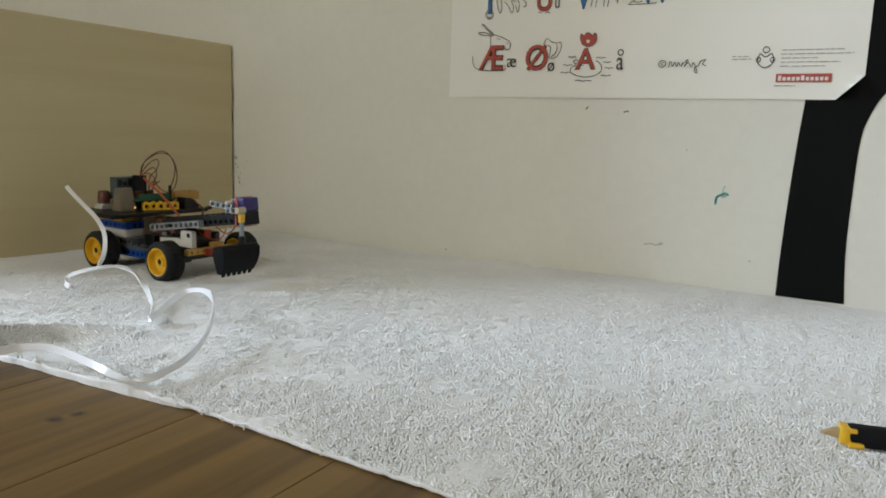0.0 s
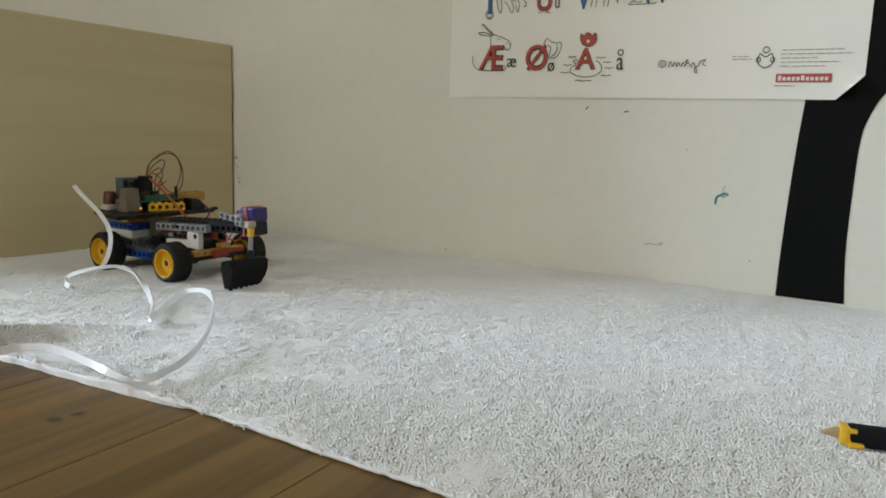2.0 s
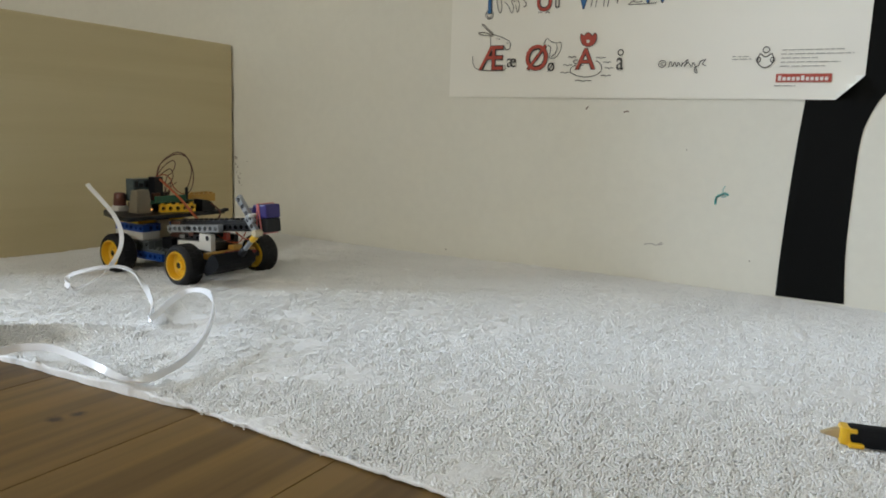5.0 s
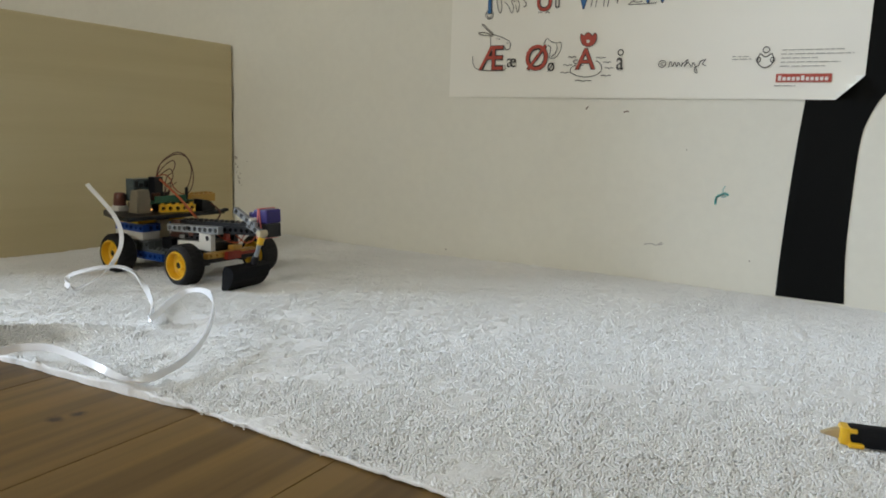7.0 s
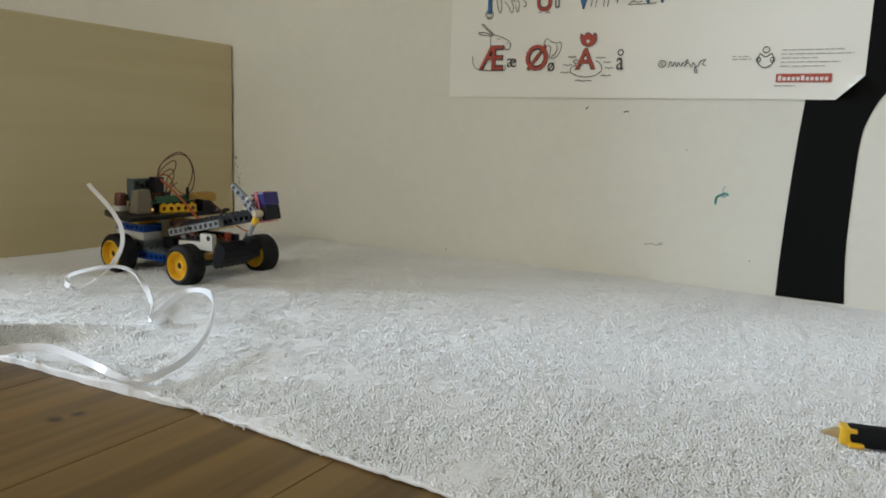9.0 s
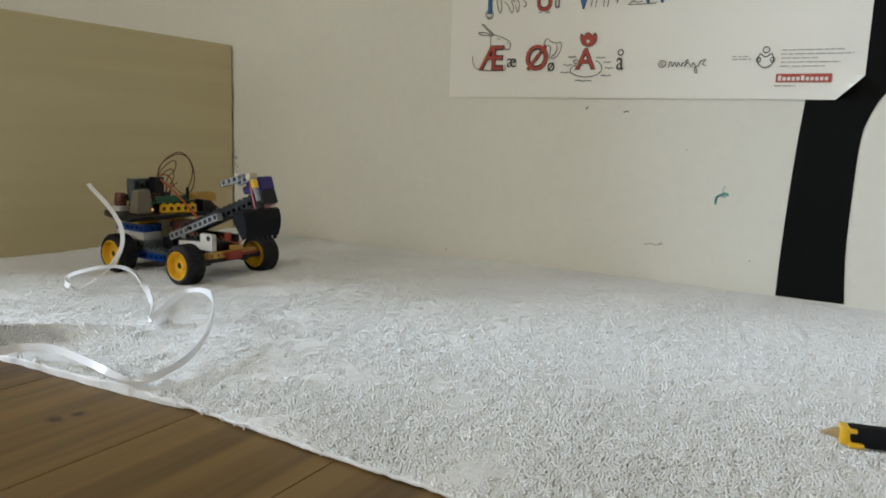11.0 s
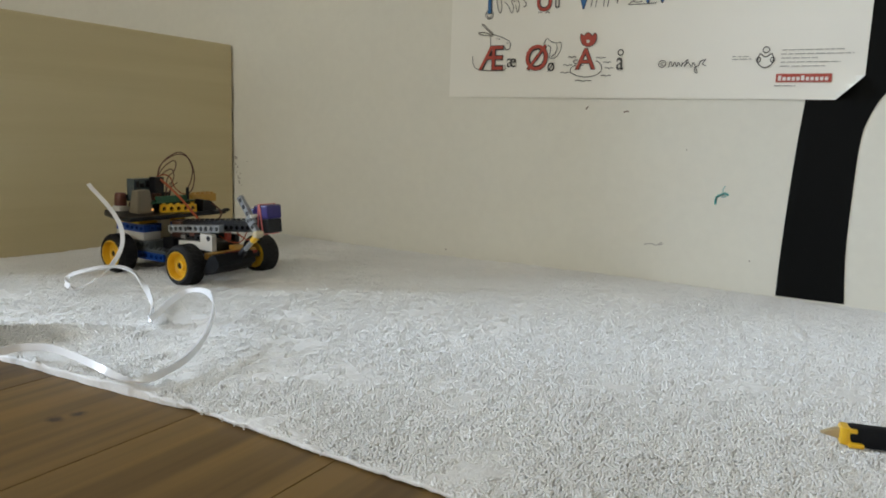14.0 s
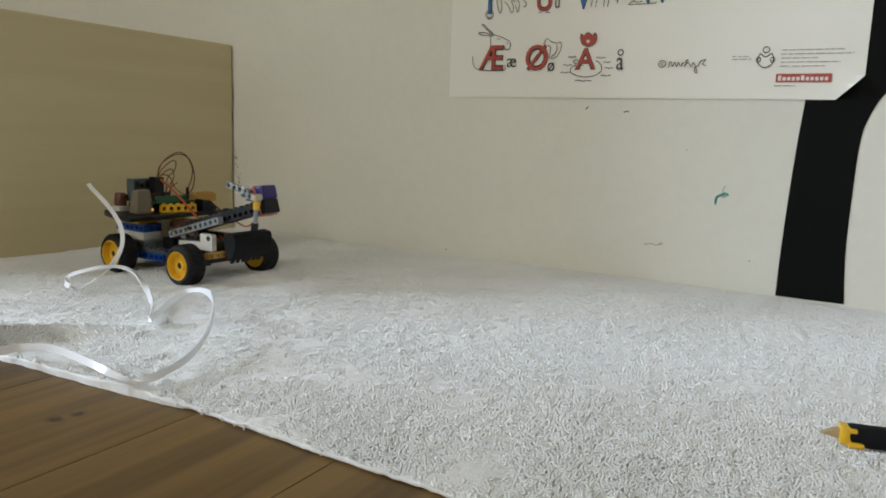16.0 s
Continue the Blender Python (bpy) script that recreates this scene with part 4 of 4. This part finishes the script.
    for name, mat, r, pts in (
            ("wire", P_WIRE_BROWN, 0.0007, [a, (-0.090, 0.014, 0.124), (-0.080, 0.024, 0.136), (-0.075, 0.036, 0.138), (-0.072, 0.046, 0.130), (-0.072, 0.052, 0.112), (-0.072, 0.049, 0.095), (-0.072, 0.040, 0.086)]),
            ("wire", P_WIRE_BROWN, 0.0007, [a, (-0.088, 0.016, 0.128), (-0.078, 0.030, 0.1405), (-0.074, 0.042, 0.136), (-0.072, 0.049, 0.120), (-0.073, 0.047, 0.104), (-0.072, 0.0415, 0.095), (-0.072, 0.0405, 0.086)]),
            ("wire", P_WIRE_BROWN, 0.0007, [a, (-0.088, 0.018, 0.122), (-0.082, 0.027, 0.130), (-0.080, 0.030, 0.126), (-0.080, 0.026, 0.116), (-0.082, 0.018, 0.108), (-0.080, 0.013, 0.090)]),
            ("wire", P_WIRE_RED, 0.0008, [a, (-0.086, 0.018, 0.112), (-0.082, 0.024, 0.106), (-0.080, 0.027, 0.096), (-0.078, 0.036, 0.088), (-0.074, 0.042, 0.087)]),
            ("wire", P_WIRE_BROWN, 0.0006, [(-0.080, 0.016, 0.086), (-0.079, 0.022, 0.097), (-0.078, 0.030, 0.102)]),
            ("wire", P_WIRE_BROWN, 0.0006, [(-0.080, 0.012, 0.086), (-0.079, 0.017, 0.099), (-0.078, 0.022, 0.103)]),
            ("ribbon_wire", P_WIRE_RED, 0.0017, [a, (-0.072, 0.011, 0.0990), (-0.050, 0.010, 0.0870), (-0.028, 0.006, 0.0760), (-0.010, 0.002, 0.0670), (0.000, 0.000, 0.0620)]),
            ("wire", P_WIRE_BROWN, 0.0011, [(-0.046, 0.058, pz + 0.010), (-0.036, 0.064, 0.066), (-0.034, 0.058, 0.056), (-0.036, 0.045, 0.050)]),
            ("wire", P_WIRE_BROWN, 0.0007, [(-0.092, 0.0125, pz + 0.042), (-0.088, 0.020, 0.116), (-0.084, 0.026, 0.119), (-0.082, 0.028, 0.110), (-0.080, 0.022, 0.100), (-0.080, 0.020, 0.087)]),
            ("wire", P_WIRE_RED, 0.0007, [(0.044, -0.010, 0.050), (0.056, -0.004, 0.043), (0.070, 0.000, 0.044), (0.078, 0.002, 0.056)])):
        bm = bmesh.new()
        add_tube(bm, pts, r, 6)
        part(name, bm, mat, root, smooth=True)
    part("plug", box_bm(-0.0735, -0.0705, 0.039, 0.042, 0.080, 0.096, bevel=0.0004), P_BLACK, root)
    return root


def build_arm(robot):
    """The boom; its own origin is the boom's hinge, its length runs on x."""
    arm = new("boom")
    arm.parent = robot
    part("grey_beam", beam_bm(10, pose(-0.0365, -0.0080, -0.0050), studs=False, h=0.0084, r=0.0027), P_GREY, arm, "light grey pierced beam")
    bm = beam_bm(14, pose(-0.0220, 0.0010, -0.0046), studs=False)
    part("black_beam", bm, P_BLACK, arm, "black pierced beam")
    bm = box_bm(-0.0220, 0.1020, -0.0028, 0.0126, 0.0049, 0.0081, bevel=0.0003)
    for k in range(14):
        for y in (0.0010, 0.0088):
            add_stud(bm, -0.0176 + 0.0089 * k, y, 0.0081, r=0.0026)
    part("studded_plate", bm, P_BLACK, arm, "long black studded plate")
    part("black_beam", beam_bm(14, pose(-0.0220, 0.0090, -0.0046), studs=False), P_BLACK, arm)
    brick("brown_brick", -0.036, -0.0225, -0.0036, 0.0126, -0.0035, 0.0078, P_BROWN, arm)
    bm = bmesh.new()
    add_lathe(bm, [(0.0023, -0.0124), (0.0023, 0.016)], 12, "y")
    part("hinge_pin", bm, P_BLACK, arm)
    # small motor strapped to the tip
    part("motor_case", box_bm(0.1005, 0.1215, -0.003, 0.019, 0.0095, 0.0250, bevel=0.0022), P_PURPLE, arm, "violet-blue motor case")
    part("motor_cap", box_bm(0.0900, 0.1004, 0.000, 0.012, 0.0130, 0.0215, bevel=0.002), P_PURPLE, arm)
    part("motor_body", box_bm(0.1015, 0.1210, -0.0025, 0.0185, -0.0060, 0.0094, bevel=0.0012), P_BLACK, arm, "black motor body")
    for k, (x, lean) in enumerate(((0.1060, 6), (0.1130, -5))):
        bm = bmesh.new()
        for y0, y1, z0, z1 in ((-0.0042, -0.0031, -0.0045, 0.0294), (0.0191, 0.0202, -0.0045, 0.0294), (-0.0042, 0.0202, 0.0283, 0.0294), (-0.0042, 0.0202, -0.0047, -0.0036)):
            add_box(bm, -0.0008, 0.0008, y0, y1, z0, z1, bevel=0.0003)
        bmesh.ops.transform(bm, matrix=pose(x, 0, -0.003, 0, lean, 0), verts=bm.verts[:])
        part("rubber_band", bm, P_PINK, arm, "pink rubber band")
    bm = bmesh.new()
    add_tube(bm, [(0.100, 0.004, 0.002), (0.092, 0.004, -0.010), (0.080, 0.003, -0.014), (0.066, 0.002, -0.006)], 0.0008, 6)
    part("motor_wire", bm, P_WIRE_RED, arm)
    return arm


def build_claw(robot):
    """The digging claw; its own origin is the motor's shaft, and it hangs straight down."""
    claw = new("claw")
    claw.parent = robot
    bx, bz = 0.0234, -0.0024          # the bush at the lower end of the lever
    # bent lever of two pierced bars
    bm = bmesh.new()
    add_beam(bm, 4, pose(-0.0250, 0, -0.0006, 0, 4, 0), studs=False, w=0.0050, h=0.0066)
    add_beam(bm, 3, pose(-0.0005, 0.0004, -0.0062, 0, 2, 0), studs=False, w=0.0050, h=0.0066)
    part("lever", bm, P_GREY, claw, "light grey pierced lever")
    bm = bmesh.new()
    add_lathe(bm, [(0.0014, -0.0046), (0.0020, -0.0038), (0.0020, 0.004)], 14, "y", (0.004, 0, 0.0050))
    part("shaft_pin", bm, P_WHITE, claw, smooth=True)
    bm = bmesh.new()
    add_lathe(bm, [(0.0030, -0.0068), (0.0038, -0.006), (0.0032, -0.004), (0.0038, -0.002), (0.0038, 0.004)], 16, "y", (bx, 0, bz))
    part("bush", bm, P_CREAM, claw, "cream bush", smooth=True)
    bm = bmesh.new()
    add_lathe(bm, [(0.0032, -0.0135), (0.0040, -0.012), (0.0034, -0.010), (0.0040, -0.008), (0.0036, -0.004)], 16, "z", (bx, 0, bz))
    part("bush", bm, P_YELLOW, claw, "yellow bush", smooth=True)
    bm = bmesh.new()
    add_lathe(bm, [(0.0026, -0.034), (0.0026, -0.012)], 12, "z", (bx, 0, bz))
    part("stick", bm, P_GREY, claw, "light grey axle", smooth=True)
    bm = bmesh.new()
    add_lathe(bm, [(0.0042, -0.0405), (0.0042, -0.030), (0.0036, -0.0285)], 12, "z", (bx, 0, bz))
    part("coupling", bm, P_BLACK, claw)
    # bucket: a curved shell, open towards the machine, with teeth
    prof = [(-0.0060, -0.0395), (-0.0030, -0.0375), (0.0060, -0.0378), (0.0092, -0.0410), (0.0098, -0.0500), (0.0070, -0.0590), (0.0015, -0.0680)]
    inner = [(-0.0005, -0.0675), (0.0050, -0.0582), (0.0077, -0.0500), (0.0072, -0.0425), (0.0050, -0.0398), (-0.0030, -0.0397), (-0.0060, -0.0415)]
    y0, y1 = -0.0335, 0.0155
    mid = (y0 + y1) / 2

    def tapered(bm):
        for v in bm.verts:
            g = 1.04 - 0.12 * min(max((-0.041 + bz - v.co.z) / 0.027, 0.0), 1.0)
            v.co.y = mid + (v.co.y - mid) * g
        return bm

    bm = bmesh.new()
    extrude_outline(bm, [(x + bx, z + bz) for x, z in prof + inner], y0, y1)
    part("bucket", tapered(bm), P_MATT, claw, "black plastic bucket")
    for ya, yb in ((y0 - 0.0016, y0), (y1, y1 + 0.0016)):
        bm = bmesh.new()
        extrude_outline(bm, [(x + bx, z + bz) for x, z in prof + [(-0.0040, -0.0680), (-0.0078, -0.0470)]], ya, yb)
        part("bucket_side", tapered(bm), P_MATT, claw)
    for k in range(6):
        ya = y0 + 0.0040 + k * 0.0076
        bm = bmesh.new()
        extrude_outline(bm, [(0.0022 + bx, -0.0670 + bz), (-0.0004 + bx, -0.0668 + bz), (-0.0016 + bx, -0.0714 + bz), (0.0000 + bx, -0.0716 + bz)], ya, ya + 0.0038)
        part("tooth", bm, P_MATT, claw)
    return claw


robot = build_robot()
wheels = [(build_wheel(robot, s), x, y) for x in (0.043, -0.077) for y, s in ((-0.057, -1), (0.057, 1))]
boom = build_arm(robot)
claw = build_claw(robot)

# ---- flat white cable ----
CABLE_W = 0.0052


def width_way(d, lean):
    up = Vector(lean)
    return (up - d * up.dot(d)).normalized()


LEANS = ((0.0, (-0.5, 0.4, 0.75)), (0.12, (-0.7, 0.5, 0.45)), (0.22, (-0.8, 0.58, 0.0)), (0.33, (-0.5, 0.45, 0.55)), (0.40, (-0.3, 0.3, 0.9)), (0.50, (-0.75, 0.6, 0.1)), (0.60, (-0.2, 0.1, 1.0)), (0.67, (-0.3, 0.4, 0.8)),
         (0.73, (-0.7, 0.65, -0.12)), (0.80, (-0.3, 0.5, 0.7)), (0.9, (0.0, 0.1, 1.0)), (1.0, (0.0, 0.1, 1.0)))


def lean_at(u):
    for (a, p), (b, q) in zip(LEANS, LEANS[1:]):
        if u <= b:
            return Vector(p).lerp(Vector(q), (u - a) / (b - a))
    return Vector(LEANS[-1][1])


LOWER = [(-0.7065, 0.4686, 0.0065), (-0.7195, 0.4723, 0.0090), (-0.7231, 0.4801, 0.0140), (-0.7089, 0.4843, 0.0200), (-0.6958, 0.4970, 0.0240), (-0.6888, 0.5116, 0.0240), (-0.6685, 0.5128, 0.0220), (-0.6423, 0.5039, 0.0170), (-0.6029, 0.4829, 0.0100), (-0.5736, 0.4636, 0.0060), (-0.5389, 0.4309, 0.0055), (-0.5393, 0.4417, 0.0100), (-0.5407, 0.4562, 0.0170), (-0.5432, 0.4741, 0.0220), (-0.5304, 0.4794, 0.0250), (-0.5087, 0.4722, 0.0260), (-0.4792, 0.4498, 0.0250), (-0.4478, 0.4176, 0.0220), (-0.4252, 0.3885, 0.0170), (-0.4127, 0.3615, 0.0110), (-0.4091, 0.3394, 0.0075), (-0.4084, 0.3216, 0.0065), (-0.4158, 0.3145, 0.0070), (-0.4286, 0.3133, 0.0080), (-0.4472, 0.3148, 0.0100), (-0.4684, 0.3151, 0.0125), (-0.4897, 0.3152, 0.0140), (-0.5060, 0.3138, 0.0140), (-0.5242, 0.3088, 0.0120), (-0.5327, 0.3037, 0.0100), (-0.5434, 0.2925, 0.0070)]
HANG_END = [(-0.7065, 0.4686, 0.0065), (-0.7079, 0.4770, 0.0031), (-0.6980, 0.4880, 0.0099), (-0.6937, 0.5000, 0.0183), (-0.6960, 0.5130, 0.0273), (-0.7029, 0.5270, 0.0378), (-0.7157, 0.5400, 0.0476), (-0.7334, 0.5510, 0.0602), (-0.7600, 0.5610, 0.0734), (-0.7920, 0.5700, 0.0863), (-0.8182, 0.5770, 0.0957), (-0.8315, 0.5820, 0.1001)]
HANG_START = [(-0.7065, 0.4686, 0.0065), (-0.7116, 0.4770, 0.0038), (-0.7091, 0.4880, 0.0109), (-0.7066, 0.5000, 0.0217), (-0.7126, 0.5130, 0.0334), (-0.7282, 0.5270, 0.0452), (-0.7476, 0.5400, 0.0521), (-0.7684, 0.5510, 0.0583), (-0.7953, 0.5610, 0.0671), (-0.8341, 0.5700, 0.0805), (-0.8614, 0.5770, 0.0900), (-0.8754, 0.5820, 0.0945)]


def build_cable():
    root = tagged(new("flat_cable"), "flat white plastic cable in loose loops on the carpet", "cable")
    path = bezier_path(LOWER, 8)
    bm = bmesh.new()
    rings = []
    for i, p in enumerate(path):
        d = (path[min(i + 1, len(path) - 1)] - path[max(i - 1, 0)]).normalized()
        u = i / (len(path) - 1)
        lean = lean_at(u)
        w = width_way(d, lean) * CABLE_W / 2
        n = d.cross(w).normalized() * 0.0007
        rings.append([bm.verts.new(p + w + n), bm.verts.new(p + w * 1.06), bm.verts.new(p + w - n), bm.verts.new(p - w - n), bm.verts.new(p - w * 1.06), bm.verts.new(p - w + n)])
    for a, b in zip(rings, rings[1:]):
        for k in range(6):
            bm.faces.new((a[k], a[(k + 1) % 6], b[(k + 1) % 6], b[k]))
    bm.faces.new(rings[0]), bm.faces.new(rings[-1])
    part("loop", bm, M_CABLE, root, smooth=True)
    pieces = []
    one, two = bezier_path(HANG_START, 5), bezier_path(HANG_END, 5)
    for k in range(len(two) - 1):
        ln = max((one[k + 1] - one[k]).length, (two[k + 1] - two[k]).length) + 0.0006
        w = 0.0024 + 0.0003 * max(0.0, (k / len(two) - 0.5) / 0.5) - 0.00004 * (k % 2)
        bm = box_bm(-0.0006, ln, -w, w, -0.0005, 0.0005, bevel=0.0003)
        pieces.append(part("cable_piece", bm, M_CABLE, root))
    return pieces


cable_pieces = build_cable()

# ---- planks of the floor ----
def build_planks():
    xs = [-0.497 - 0.1285 * k for k in range(20, 0, -1)] + [-0.497, -0.358, -0.2425, -0.1155] + [-0.1155 + 0.1285 * k for k in range(1, 20)]
    xs = [x for x in xs if ROOM_X0 + 0.05 < x < ROOM_X1 - 0.05]
    xs = [ROOM_X0] + xs + [ROOM_X1]
    for a, b in zip(xs, xs[1:]):
        bm = box_bm(a + 0.0003, b - 0.0003, ROOM_Y0 + 0.001, WALL_Y - 0.001, WOOD_Z - 0.0058, WOOD_Z, bevel=0.0005)
        part("plank", bm, M_FLOOR, floor)


build_planks()

# ---- what moves ----
DRIVE = ((0, -37), (0.7, -37), (0.8, -29), (0.9, -26), (1.0, -25), (1.1, -18), (1.2, -23), (1.5, -24), (2.8, -24.5), (3.0, -13), (3.2, -11), (3.5, -3), (3.6, 0),
         (3.8, -1), (4.0, -1.5), (6.5, -2), (7.3, -2), (7.5, 3), (7.7, 2), (8.0, 0), (12.0, 0), (16.0, 0))
BOOM_TURNS = ((0, 17.3), (0.1, 16.2), (0.2, 10.4), (0.5, 9.1), (0.7, 9.3), (0.8, 5.8), (1.0, 6.9), (1.1, -1.0), (1.2, 1.9), (1.3, 2.5), (1.4, 6.3), (1.6, 8.8), (2.0, 9.6), (2.3, 10.4),
              (2.5, 8.5), (2.6, 5.6), (2.8, 5.6), (3.0, 8.3), (3.4, 6.3), (3.5, -0.2), (3.6, -0.8), (3.8, 1.5), (3.9, 7.5), (4.0, 7.6), (4.1, 13.4), (6.5, 13.7), (6.7, 9.9), (7.3, 8.8), (7.5, 0.8),
              (7.7, 5.4), (7.9, 8.4), (8.0, 15.4), (8.5, 17.1), (8.7, 15.8), (8.9, 23.0), (9.2, 24.6), (11.3, 38.1), (11.7, 38.0), (12.0, 31.6), (12.2, 35.5), (12.5, 37.6), (13.2, 37.6),
              (13.5, 31.3), (13.6, 22.5), (13.9, 16.3), (14.2, 7.8), (14.8, 8.4), (15.0, 9.6), (15.4, 24.8), (16.0, 29.6))
CLAW_TURNS = ((0, 175), (0.2, 177), (0.7, 174), (0.8, 148), (1.0, 146), (1.1, 114), (1.2, 123), (1.5, 120), (1.6, 140), (1.8, 144), (2.0, 172), (2.2, 172), (2.4, 190), (2.5, 185), (2.8, 186),
              (3.0, 174), (3.2, 149), (3.4, 138), (3.5, 117), (3.8, 115), (3.9, 123), (4.2, 128), (6.5, 129), (6.7, 128), (6.9, 146), (7.0, 152), (7.3, 148), (7.5, 117), (7.7, 120), (7.9, 128),
              (8.1, 133), (8.3, 152), (8.5, 155), (8.7, 136), (8.9, 135), (9.0, 144), (9.2, 165), (11.3, 194), (11.5, 181), (12.0, 174), (12.5, 152), (13.0, 161), (13.3, 148), (13.6, 135), (13.9, 127),
              (14.2, 128), (14.5, 147), (14.8, 113), (15.0, 124), (15.4, 148), (15.7, 165), (16.0, 166))


def at(rows, t):
    for (t0, a), (t1, b) in zip(rows, rows[1:]):
        if t0 <= t <= t1:
            return a + (b - a) * (t - t0) / (t1 - t0)
    return rows[-1][1]


def robot_pose(t):
    dx = at(DRIVE, t) * 0.0345 / 37
    a = radians(ROBOT_TURN)
    return pose(ROBOT_X + dx * math.cos(a), ROBOT_Y + dx * math.sin(a), 0, 0, 0, ROBOT_TURN)


def motions():
    times = [t for t, _ in DRIVE]
    walk(robot, [(t, robot_pose(t)) for t in times])
    for w, x, y in wheels:
        walk(w, [(t, pose(x, y, WHEEL_Z, 0, math.degrees(at(DRIVE, t) * 0.0345 / 37 / WHEEL_R), 0)) for t in times])
    walk(boom, [(t, pose(*ARM_AT, 0, -((a - 9.7) * 0.65 + 3.0), 0)) for t, a in BOOM_TURNS])
    both = sorted({t for t, _ in BOOM_TURNS} | {t for t, _ in CLAW_TURNS})
    rows = []
    for t in both:
        a = radians(at(BOOM_TURNS, t))
        rows.append((t, pose(ARM_AT.x + PIVOT_OUT * math.cos(a), ARM_SIDE - 0.0005, ARM_AT.z + PIVOT_OUT * math.sin(a), 0, 174 - at(CLAW_TURNS, t), 0)))
    walk(claw, rows)
    # the hanging end of the cable follows the machine
    tracks = [[] for _ in cable_pieces]
    for t in times:
        u = (at(DRIVE, t) + 37) / 37
        path = bezier_path([Vector(a).lerp(Vector(b), u) for a, b in zip(HANG_START, HANG_END)], 5)
        for k, rows in enumerate(tracks):
            p, q = path[k], path[k + 1]
            d = (q - p).normalized()
            s = k / len(tracks)
            low, mid, top = Vector((-0.8, 0.58, 0.05)), Vector((-0.1, 0.9, 0.4)), Vector((0.6, 0.7, 0.25))
            w = width_way(d, low.lerp(mid, s / 0.4) if s < 0.4 else mid.lerp(top, (s - 0.4) / 0.6))
            rows.append((t, Matrix.Translation(p) @ Matrix((d, w, d.cross(w))).transposed().to_4x4()))
    for piece, rows in zip(cable_pieces, tracks):
        walk(piece, rows)


motions()
